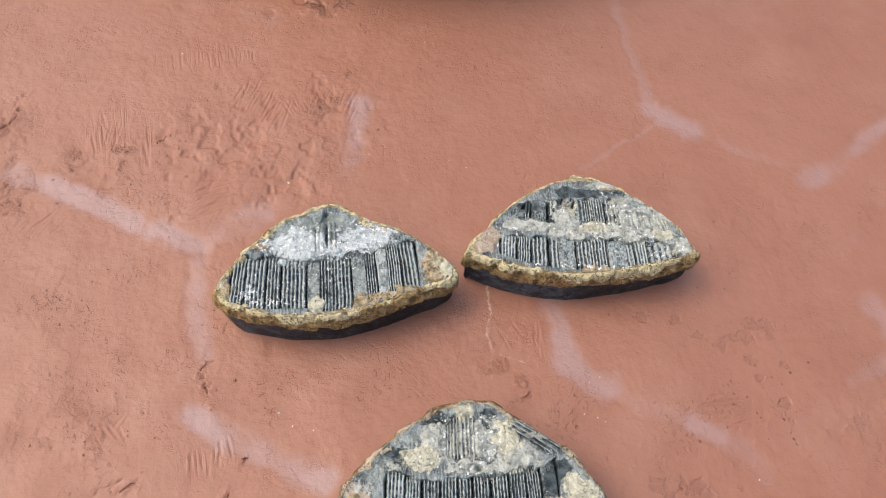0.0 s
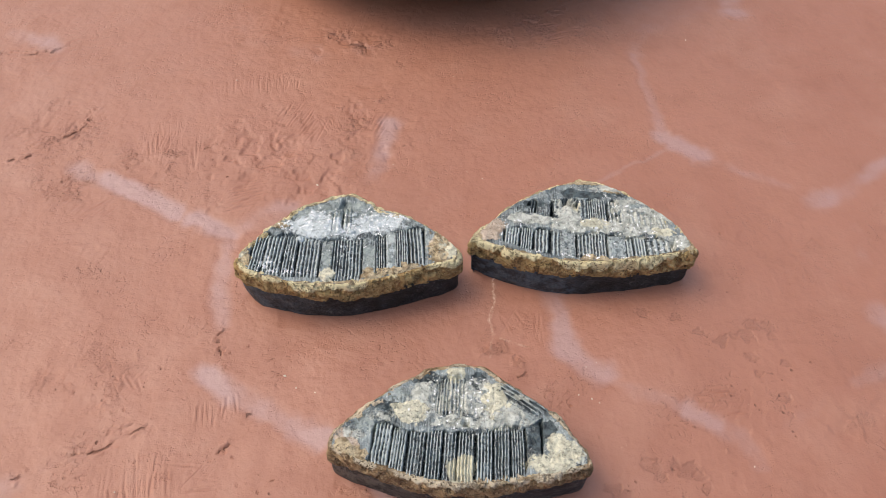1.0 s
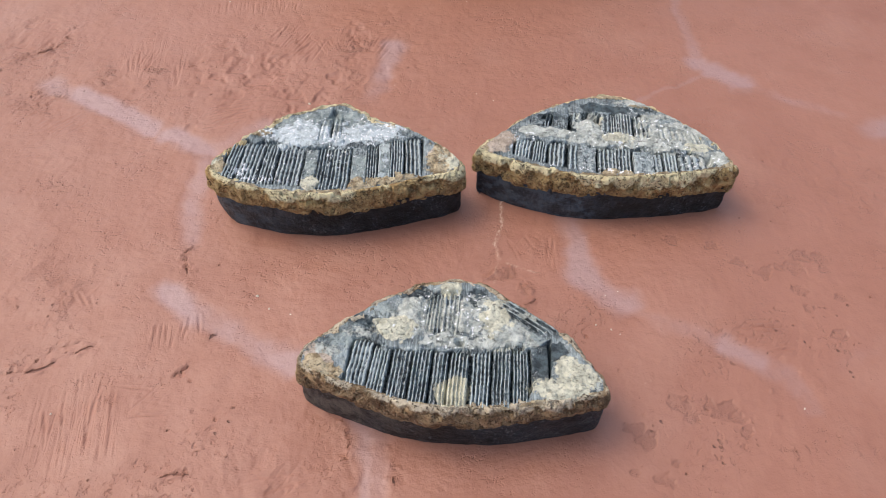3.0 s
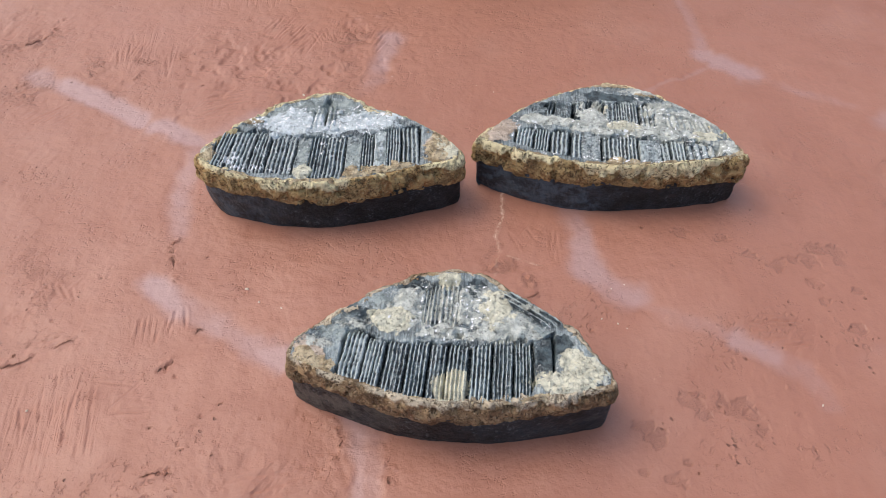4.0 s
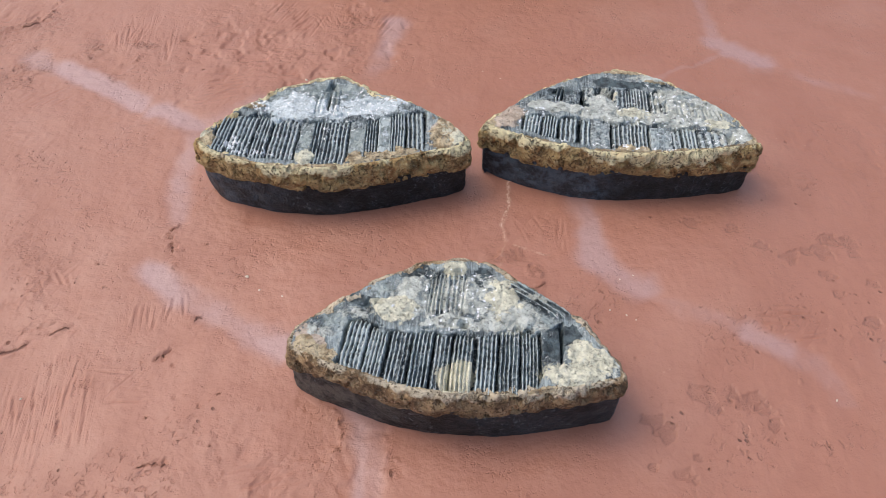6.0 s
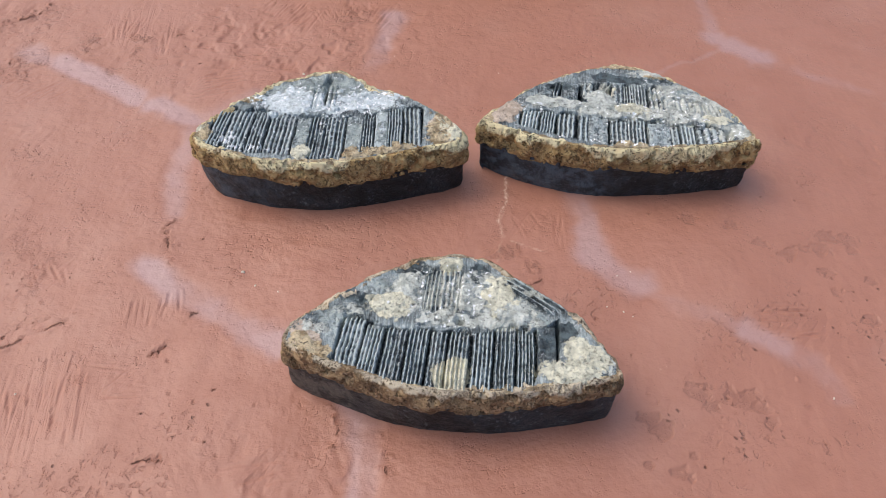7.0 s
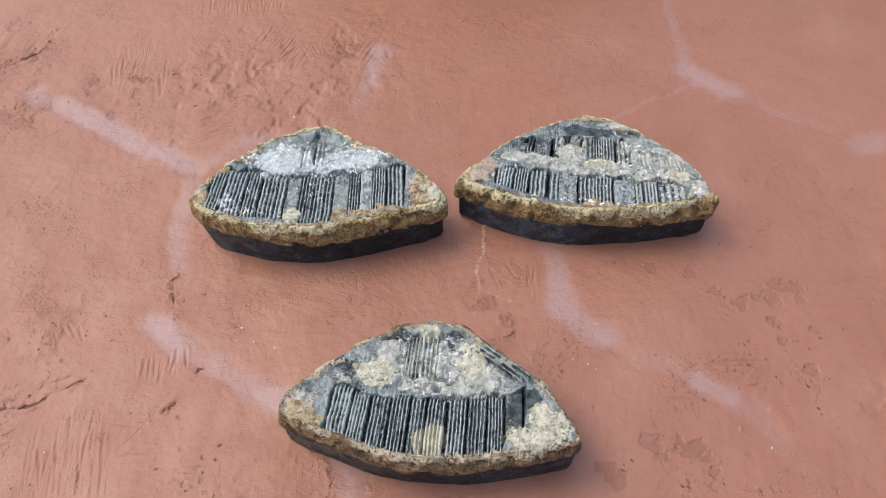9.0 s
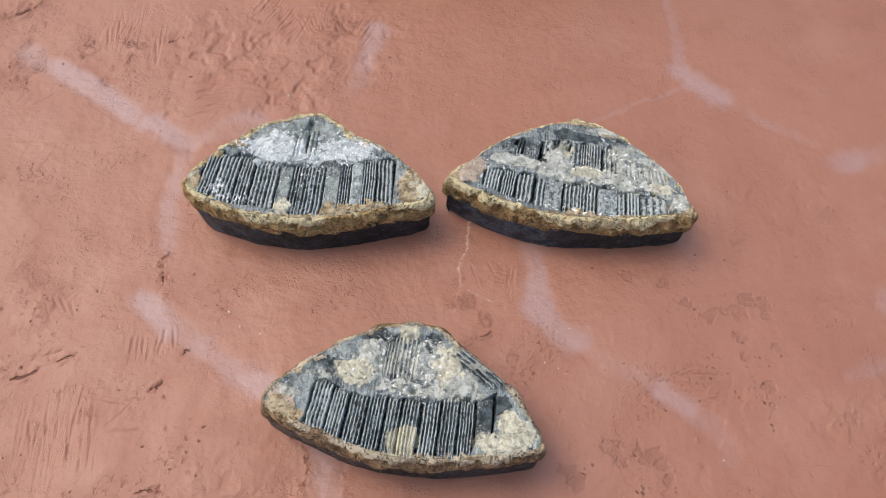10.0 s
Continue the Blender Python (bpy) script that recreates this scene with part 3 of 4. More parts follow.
        e = np.hypot(((px[s] - cx) * math.cos(a) + (py[s] - cy) * math.sin(a)) / (length * 0.62), ((py[s] - cy) * math.cos(a) - (px[s] - cx) * math.sin(a)) / (breadth * 0.62 + 0.006)) + bend[1][s] * 1.2
        field = upright if abs(turn - 97) < 20 else slanted
        field[s] = np.maximum(field[s], smooth(1.2, 0.3, e))
        for k in range(count):
            ang = radians(turn + rng.normal(0, 5))
            off, slip, size = (k + 0.5 - count / 2) / count * breadth + rng.normal(0, 0.0012), rng.normal(0, length * 0.18), length * rng.uniform(0.45, 1.0) / 2
            mx, my = cx - math.sin(ang) * off + math.cos(ang) * slip, cy + math.cos(ang) * off + math.sin(ang) * slip
            pts = ((mx - math.cos(ang) * size, my - math.sin(ang) * size), (mx + math.cos(ang) * size, my + math.sin(ang) * size))
            s = window(pts, 0.008)
            d, t = line_distance(px[s] + bend[0][s] * 0.0025, py[s] + bend[1][s] * 0.0025, pts)
            half, depth = rng.uniform(0.0009, 0.0014), rng.uniform(0.0003, 0.0009)
            h[s] += (0.5 * smooth(3.0, 1.5, d / half) - 1.5 * smooth(1.5, 0.2, d / half)) * depth * (1 - np.abs(2 * t - 1) ** 3) * (0.4 + 0.6 * broken[s])
    for cx, cy, spread, count in BUBBLES:
        s = window(((cx, cy),), spread * 2.2)
        pitted[s] = np.maximum(pitted[s], 0.55 * smooth(2.0, 0.4, np.hypot(px[s] - cx, py[s] - cy) / spread) * min(1.0, count / 16))
        for k in range(count):
            mx, my, r = cx + rng.normal(0, spread), cy + rng.normal(0, spread), rng.uniform(0.0009, 0.0018)
            ang, depth, power = rng.uniform(0, 3.1), rng.uniform(0.0009, 0.0022), rng.uniform(0.35, 1.0)
            s = window(((mx, my),), 0.010)
            qx, qy = px[s] - mx, py[s] - my
            e = np.hypot(qx * math.cos(ang) + qy * math.sin(ang), 1.6 * (qy * math.cos(ang) - qx * math.sin(ang))) / r + ragged[s] * 1.2
            crack[s] = np.maximum(crack[s], smooth(1.5, 0.2, e) * power)
            h[s] += depth * (0.06 * smooth(3.2, 1.6, e) - 0.8 * smooth(1.5, 0.1, e))
    for cx, cy, r in FLAKES:
        s = window(((cx, cy),), 0.03)
        m = smooth(1.1, 0.85, np.hypot(px[s] - cx, (py[s] - cy) * 1.2) / r + ragged[s] * 1.6 + bend[0][s] * 0.8)
        h[s] -= 0.0004 * m
        dirt[s] = np.maximum(dirt[s], 0.22 * m)
    x, y = np.meshgrid(xs, ys)
    z = np.zeros(x.shape)
    # level under the blocks so that they sit flat
    z[j0:j1, i0:i1] = np.clip(h, -0.0050, 0.0026) * fade - 0.0016
    masks = {}
    for name, values in (("joint", joint), ("vein", vein), ("dirt", dirt), ("scratch", scratch * flaky), ("crack", crack), ("upright", upright), ("slanted", slanted), ("pitted", pitted)):
        masks[name] = np.zeros(x.shape)
        masks[name][j0:j1, i0:i1] = values
    me = mesh_of("ground", np.stack([x, y, z], -1), grid_faces(len(ys), len(xs)), RED_CLAY, masks)
    tagged(new("ground", me), "red oxide clay floor over flagstones with worn pale joints", "ground", kind="structure")


# ---- fossil blocks ----
def closed_curve(pts, count):
    """A smooth closed line through the corners, at even steps."""
    p = np.array(pts, float)
    n, dense = len(p), []
    for k in range(n):
        a, b, c, d = p[k - 1], p[k], p[(k + 1) % n], p[(k + 2) % n]
        t = np.linspace(0, 1, 40, endpoint=False)[:, None]
        dense.append(0.5 * (2 * b + (c - a) * t + (2 * a - 5 * b + 4 * c - d) * t ** 2 + (3 * b - a - 3 * c + d) * t ** 3))
    dense = np.concatenate(dense)
    loop = np.vstack([dense, dense[:1]])
    s = np.concatenate([[0], np.cumsum(np.hypot(*np.diff(loop, axis=0).T))])
    want = np.linspace(0, s[-1], count, endpoint=False)
    return np.stack([np.interp(want, s, loop[:, 0]), np.interp(want, s, loop[:, 1])], -1)


def outward(loop):
    t = np.roll(loop, -1, 0) - np.roll(loop, 1, 0)
    t /= np.hypot(t[:, 0], t[:, 1])[:, None]
    n = np.stack([t[:, 1], -t[:, 0]], -1)
    area = np.sum(loop[:, 0] * np.roll(loop[:, 1], -1) - np.roll(loop[:, 0], -1) * loop[:, 1])
    return n if area > 0 else -n


def stains(x, y, spots, seed):
    """Strength of each deposit at block coordinates."""
    out = {name: np.zeros(x.shape) for name in DEPOSITS + ("dent",)}
    rag = (fbm(x * 95, y * 95, seed, 4, 40) - 0.5) * 1.1
    for k, (kind, cx, cy, rx, ry, power) in enumerate(spots):
        e = np.hypot((x - cx) / rx, (y - cy) / ry) + rag * (1.0 if k % 2 else -1.0)
        out[kind] = np.maximum(out[kind], smooth(1.45, 0.40, e) * power)
    return out


def fossil_block(label, at, yaw, corners, crust_low, crust_mat, spots, rows, top, seed, worn_or_sheen, flutes=(), nodules=()):
    root = tagged(new("fossil_block"), label, "fossil", "fossil blocks on the clay floor")
    root.matrix_world = pose(at[0], at[1], 0, 0, 0, yaw)
    n = 760
    loop = closed_curve(corners, n)
    nor = outward(loop)
    low_x, low_z = zip(*crust_low)

    # dark base
    ring = []
    low = np.interp(loop[:, 0], low_x, low_z) + 0.004
    levels = np.linspace(0, 1, 16)
    tip = smooth(0.80, 1.0, np.abs(loop[:, 0]) / np.abs(loop[:, 0]).max())
    for v in levels:
        z = -0.002 + (low + 0.002) * v
        off = -0.0010 - tip * (0.0004 + 0.0020 * (1 - v)) * (0.0 if crust_mat is CRUST_BROWN else 1.0) - 0.0012 * smooth(0.2, 0.0, v)
        off = off + (fbm(loop[:, 0] * 45, loop[:, 1] * 45, z * 45 + seed, 4, 50) - 0.5) * 0.0026 + (fbm(loop[:, 0] * 210, loop[:, 1] * 210, z * 210 + seed, 3, 49) - 0.5) * 0.0012
        ring.append(np.stack([loop[:, 0] + nor[:, 0] * off, loop[:, 1] + nor[:, 1] * off, z], -1))
    co = np.array(ring)
    # rises to the left: painted sheen on the back blocks, grey-brown on the front
    wear_or_sheen = smooth(worn_or_sheen[0], worn_or_sheen[1], co[..., 0] + (fbm(co[..., 0] * 80, co[..., 1] * 80, co[..., 2] * 80, 3, 51) - 0.5) * 0.05) * worn_or_sheen[2]
    part("base", mesh_of("base", co, grid_faces(16, n, True), BROWN_BLACK if crust_mat is CRUST_BROWN else BLACK, {"worn_or_sheen": wear_or_sheen}), root, "matt black stone base")

    # knobbly crust round the rim
    low = np.interp(loop[:, 0], low_x, low_z) + (fbm(loop[:, 0] * 38, loop[:, 1] * 38, seed, 2, 52) - 0.5) * 0.006 + (fbm(loop[:, 0] * 180, loop[:, 1] * 180, seed, 3, 58) - 0.5) * 0.0026
    shape = np.array(((0.00, -0.0040), (0.00, -0.0002), (0.12, 0.0012), (0.35, 0.0020), (0.55, 0.0022), (0.75, 0.0016), (0.90, 0.0004), (0.97, -0.0008), (1.00, -0.0018), (0.99, -0.0030), (0.95, -0.0044), (0.88, -0.0056)))
    steps = np.linspace(0, len(shape) - 1, 40)
    profile = np.stack([np.interp(steps, np.arange(len(shape)), shape[:, k]) for k in (0, 1)], -1)
    ring, dust = [], []
    for v, off in profile:
        z = low + (top - 0.0009 * smooth(-0.1, 0.5, nor[:, 1]) - low) * v
        lump = (fbm(loop[:, 0] * 75, loop[:, 1] * 75, z * 75 + seed, 2, 53) - 0.5) * 0.0058
        pock = smooth(0.56, 0.74, fbm(loop[:, 0] * 190, loop[:, 1] * 190, z * 190 + seed, 3, 54)) * -0.0030
        grain = (fbm(loop[:, 0] * 300, loop[:, 1] * 300, z * 300 + seed, 3, 56) - 0.5) * 0.0024
        o = off + lump + pock + grain
        ring.append(np.stack([loop[:, 0] + nor[:, 0] * o, loop[:, 1] + nor[:, 1] * o, z + lump * (0.40 if v > 0.8 else 0.1) + (grain * 0.5 if v > 0.85 else 0)], -1))
        dust.append(smooth(0.45, 1.05, v + (fbm(loop[:, 0] * 30, loop[:, 1] * 30, seed, 3, 55) - 0.5) * 0.9))
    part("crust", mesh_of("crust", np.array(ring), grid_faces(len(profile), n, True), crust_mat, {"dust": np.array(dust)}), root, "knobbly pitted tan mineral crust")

    # top face
    nu, nv = 440, 190
    left, right = np.argmin(loop[:, 0]), np.argmax(loop[:, 0])
    rolled = np.roll(loop, -left, 0)
    cut = (right - left) % n
    sides = sorted((rolled[: cut + 1], np.vstack([rolled[cut:], rolled[:1]])[::-1]), key=lambda s: s[:, 1].mean())
    x0, x1 = loop[left, 0] + 0.004, loop[right, 0] - 0.004
    u = np.linspace(x0, x1, nu)
    yf, yb = (np.interp(u, s[:, 0], s[:, 1]) for s in sides)
    yf, yb = yf + 0.0016, yb - 0.0014
    yb = np.maximum(yb, yf + 0.001)
    v = np.linspace(0, 1, nv)[:, None]
    gx, gy = np.broadcast_to(u, (nv, nu)), yf + (yb - yf) * v
    st = stains(gx, gy, spots, seed)
    rag = fbm(gx * 230, gy * 230, seed, 4, 61) - 0.5
    gz = top - 0.0006 + (fbm(gx * 40, gy * 40, seed, 3, 60) - 0.5) * 0.003 + rag * 0.0020
    # the deposit thins out from the crust over the rim of the face
    reach = 0.0055 * (0.5 + value_noise(gx * 90, 0.0, 0.0, 66 + seed))
    st["tan"] = np.maximum(st["tan"], np.maximum(smooth(reach, reach * 0.3, gy - yf) * 0.8, smooth(reach * 0.8, reach * 0.2, yb - gy) * 0.7))
    laid = np.minimum(st["chalk"] + st["cream"] + st["lime"] + st["rose"], 1.0)
    inner = smooth(0.001, 0.005, gy - yf)
    gz = gz + 0.0006 * laid * inner - 0.006 * st["dent"] + st["tan"] * (fbm(gx * 180, gy * 180, seed, 3, 62) - 0.4) * 0.004 - 0.0012 * st["dark"] * inner
    gz = gz - 0.0022 * (smooth(0.0020, 0.0, gy - yf) + smooth(0.0020, 0.0, yb - gy))
    front = lambda x: np.interp(x, u, yf)
    tone = 0.20 + 0.55 * fbm(gx * 70, gy * 70, 0.0, 3, 64)
    for row in rows:
        rx = np.array([p[0] for p in row["back"]])
        ry = np.array([p[1] for p in row["back"]])
        fx = np.array([p[0] for p in row["front"]])
        fy = np.array([p[1] for p in row["front"]])
        back = np.interp(gx, rx, ry) + (fbm(gx * 130, gy * 130, seed, 3, 63) - 0.5) * 0.012
        inside = smooth(row["x"][0] - 0.0005, row["x"][0] + 0.002, gx) * smooth(row["x"][1] + 0.0005, row["x"][1] - 0.002, gx)
        inside = inside * smooth(np.interp(gx, fx, fy) - 0.001, np.interp(gx, fx, fy) + 0.002, gy) * smooth(back - 0.0003, back - 0.0035, gy)
        gz = gz - 0.0085 * row.get("deep", 1.0) * inside
        # slot floors lose their tone: shade between the plates put into the colour
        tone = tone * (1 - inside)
    # lumps of deposit fill the slots and lie over the ridges
    for k, (kind, cx, cy, ax, ay, az) in enumerate(nodules):
        e = np.hypot((gx - cx) / ax, (gy - cy) / ay) * 0.8 + (fbm(gx * 160, gy * 160, seed, 4, 80 + k) - 0.5) * 1.1
        full = smooth(1.05, 0.60, e) * smooth(0.0, 0.005, np.minimum(v, 1 - v) * (yb - yf))
        crown = top + 0.0006 + az * 0.35 * np.clip(1 - e * e, 0, 1) + (fbm(gx * 260, gy * 260, seed, 4, 95) - 0.5) * 0.0024
        gz = gz * (1 - full) + np.maximum(crown, gz) * full
        st[kind] = np.maximum(st[kind], full)
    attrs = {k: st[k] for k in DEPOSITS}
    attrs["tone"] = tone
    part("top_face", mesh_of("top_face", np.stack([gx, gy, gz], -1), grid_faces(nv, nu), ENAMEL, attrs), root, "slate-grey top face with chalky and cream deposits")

    # worn tooth plates, each with its own run of fine ridges
    rng = np.random.default_rng(seed)

    def plate(start, end, wide, count, floor, rise, tone):
        """A slab from start to end with count ridges along it; none: a plain worn slab."""
        per = 12
        nb = max(count, 2) * per + 1
        na = 84
        dx, dy = end[0] - start[0], end[1] - start[1]
        size = math.hypot(dx, dy)
        k = rng.uniform(0, 99)
        t = np.linspace(0, 1, na)[:, None]
        c = np.concatenate([[0.0], np.linspace(0, 1, nb), [1.0]])[None, :]
        wobble = (value_noise(t * 4, k, 0, 71) - 0.5) * 0.0006
        edge = (fbm(t * 24, k + 3, 0, 3, 70) - 0.5) * 0.0012
        side = (c - 0.5) * (wide + edge) + wobble
        lx, ly = start[0] + dx * t + dy / size * side, start[1] + dy * t - dx / size * side
        chips = fbm(lx * 680, ly * 560, seed, 3, 73) - 0.5
        if count:
            # the ridges wander, differ in height and are chipped along their crests
            phase = c * count + (fbm(t * 3, c * count * 0.9 + k, 0, 3, 67) - 0.5) * 0.10 * np.minimum(1.0, 6 * np.minimum(c, 1 - c))
            nearest = np.round(phase)
            index = np.clip(np.floor(phase), 0, count - 1)
            # sharp crests between broad valleys, scalloped where they have flaked
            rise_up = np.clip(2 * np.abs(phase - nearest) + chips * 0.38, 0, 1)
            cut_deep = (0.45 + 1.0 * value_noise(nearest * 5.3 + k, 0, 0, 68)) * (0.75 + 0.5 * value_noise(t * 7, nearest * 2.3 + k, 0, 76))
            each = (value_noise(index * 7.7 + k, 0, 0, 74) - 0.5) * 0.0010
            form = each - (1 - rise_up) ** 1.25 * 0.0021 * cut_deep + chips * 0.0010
            # pale on the crests, dark in the valleys: groove shade as colour
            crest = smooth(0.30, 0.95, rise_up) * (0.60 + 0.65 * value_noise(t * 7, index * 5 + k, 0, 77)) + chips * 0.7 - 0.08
        else:
            form = (fbm(lx * 110, ly * 110, seed, 4, 78) - 0.55) * 0.0036 + chips * 0.0012
            crest = np.zeros(lx.shape) + 0.35 + chips * 0.8
        # both ends run under the deposit
        lz = floor + rise + form - 0.0042 * smooth(0.80, 1.0, t + chips * 0.16) - 0.0010 * smooth(0.06, 0.0, t + chips * 0.06)
        lz[:, :1] = lz[:, -1:] = floor
        s2 = stains(lx, ly, spots, seed)
        a2 = {name: s2[name] for name in DEPOSITS}
        # each plate's own tone, plus the painted crest highlight and valley shade
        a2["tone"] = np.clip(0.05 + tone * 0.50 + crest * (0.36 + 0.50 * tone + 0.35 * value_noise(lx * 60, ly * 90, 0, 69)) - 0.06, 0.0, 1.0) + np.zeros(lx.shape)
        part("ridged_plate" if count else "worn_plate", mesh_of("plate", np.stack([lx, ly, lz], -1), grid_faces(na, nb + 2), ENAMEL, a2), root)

    for row in rows:
        rx, ry = zip(*row["back"])
        fx, fy = zip(*row["front"])
        deep = row.get("deep", 1.0)
        for x0, x1, count, tone in row["plates"]:
            mid = (x0 + x1) / 2
            lo = max(np.interp(mid, fx, fy) - 0.0022 * deep + rng.uniform(-0.0012, 0.0012), front(x0) + 0.0004, front(x1) + 0.0004)
            hi = np.interp(mid, rx, ry) + rng.uniform(0.001, 0.005)
            plate((mid, lo), (mid + row["slant"] * mid, hi), x1 - x0 - rng.choice((-0.0006, -0.0003, 0.0000, 0.0007)), count + (count > 2), top - 0.0100 * deep, 0.0100 * deep + rng.uniform(-0.0008, 0.0006), tone)
    for start, end, wide in flutes:
        plate(start, end, wide, 1, top - 0.004, 0.0062, 0.30)
    return root


build_ground()

fossil_block(
    "wedge-shaped fossil with dark ridges and chalky back",
    (-0.0955, 0.095), 0.0,
    ((-0.1035, 0.001), (-0.0855, 0.029), (-0.0555, 0.058), (-0.0245, 0.074), (-0.0015, 0.080), (0.0245, 0.065), (0.0625, 0.046), (0.0915, 0.022), (0.1035, 0.002),
     (0.0900, -0.008), (0.0700, -0.0135), (0.0415, -0.0235), (0.0060, -0.0315), (-0.0300, -0.0325), (-0.0585, -0.0275), (-0.0845, -0.019), (-0.0990, -0.009)),
    ((-0.105, 0.028), (-0.05, 0.0285), (0.0, 0.028), (0.05, 0.0265), (0.105, 0.025)), CRUST_OCHRE,
    (("grey", 0.000, 0.050, 0.062, 0.022, 0.80), ("chalk", -0.032, 0.039, 0.028, 0.021, 0.84), ("chalk", 0.024, 0.041, 0.028, 0.018, 0.80), ("chalk", -0.005, 0.032, 0.020, 0.010, 0.80), ("dark", -0.050, 0.050, 0.020, 0.007, 0.70),
     ("dark", 0.036, 0.058, 0.030, 0.006, 0.70), ("dark", -0.0075, 0.058, 0.0035, 0.017, 1.10), ("crumb", 0.000, 0.045, 0.050, 0.026, 0.68), ("crumb", -0.077, -0.006, 0.010, 0.010, 1.00), ("crumb", -0.055, -0.014, 0.022, 0.006, 0.85),
     ("crumb", -0.035, -0.016, 0.012, 0.006, 0.70), ("crumb", -0.045, 0.008, 0.040, 0.020, 0.42), ("crumb", 0.005, 0.005, 0.020, 0.020, 0.42), ("crumb", -0.003, 0.037, 0.012, 0.006, 1.00), ("crumb", 0.040, 0.050, 0.020, 0.008, 0.75),
     ("crumb", -0.060, 0.040, 0.015, 0.008, 0.70), ("cream", -0.019, -0.020, 0.006, 0.009, 1.20), ("tan", 0.088, 0.012, 0.018, 0.024, 0.80), ("cream", 0.090, 0.010, 0.016, 0.020, 0.46), ("rose", 0.079, 0.016, 0.010, 0.013, 0.70), ("cream", 0.095, 0.008, 0.006, 0.006, 0.80),
     ("tan", -0.100, 0.002, 0.010, 0.018, 1.00), ("cream", -0.099, 0.005, 0.006, 0.008, 0.70), ("grey", -0.0195, 0.000, 0.0055, 0.018, 0.80), ("grey", 0.0185, 0.000, 0.0058, 0.018, 0.95), ("grey", 0.040, 0.005, 0.005, 0.020, 0.80),
     ("tan", 0.019, -0.015, 0.006, 0.006, 0.70), ("chalk", 0.040, 0.006, 0.003, 0.012, 0.60),
     ("dent", -0.0075, 0.056, 0.0028, 0.018, 0.9)),
    (dict(x=(-0.0900, 0.070), front=((-0.094, -0.014), (-0.061, -0.0200), (-0.026, -0.0215), (-0.012, -0.0260), (0.013, -0.0235), (0.046, -0.0150), (0.070, -0.006)),
          back=((-0.094, 0.020), (-0.084, 0.030), (-0.055, 0.031), (-0.028, 0.022), (0.004, 0.027), (0.030, 0.028), (0.062, 0.040), (0.070, 0.036)), slant=-0.05,
          plates=((-0.0905, -0.0800, 3, 0.59), (-0.0790, -0.0620, 4, 0.79), (-0.0612, -0.0492, 3, 0.49), (-0.0478, -0.0276, 5, 0.54), (-0.0258, -0.0150, 0, 0.39), (-0.0142, -0.0012, 4, 0.26), (-0.0004, 0.0118, 3, 0.49),
                  (0.0134, 0.0250, 0, 0.49), (0.0262, 0.0342, 3, 0.34), (0.0354, 0.0444, 0, 0.89), (0.0449, 0.0556, 4, 0.54), (0.0570, 0.0698, 3, 0.69))),
     dict(x=(-0.018, 0.001), front=((-0.02, 0.030), (0.002, 0.032)), back=((-0.02, 0.060), (0.002, 0.064)), slant=-0.1, deep=0.6,
          plates=((-0.0180, -0.0098, 2, 0.44), (-0.0068, 0.0010, 2, 0.59)))),
    0.0485, 3, (-0.02, -0.08, 0.65),
    nodules=(("cream", -0.018, -0.0195, 0.0068, 0.0100, 0.0036), ("tan", 0.021, -0.0205, 0.0100, 0.0055, 0.0030), ("tan", 0.040, -0.0150, 0.0130, 0.0055, 0.0032), ("tan", 0.055, -0.0105, 0.0080, 0.0050, 0.0026),
             ("tan", 0.046, 0.0500, 0.0080, 0.0040, 0.0026), ("tan", -0.068, 0.0400, 0.0100, 0.0040, 0.0020), ("chalk", -0.008, 0.0320, 0.0050, 0.0022, 0.0016), ("chalk", 0.001, 0.0310, 0.0040, 0.0022, 0.0016),
             ("chalk", -0.046, 0.0230, 0.0045, 0.0030, 0.0018), 
             ("chalk", 0.003, 0.0520, 0.0030, 0.0020, 0.0014), ("chalk", 0.026, 0.0480, 0.0060, 0.0020, 0.0012)))

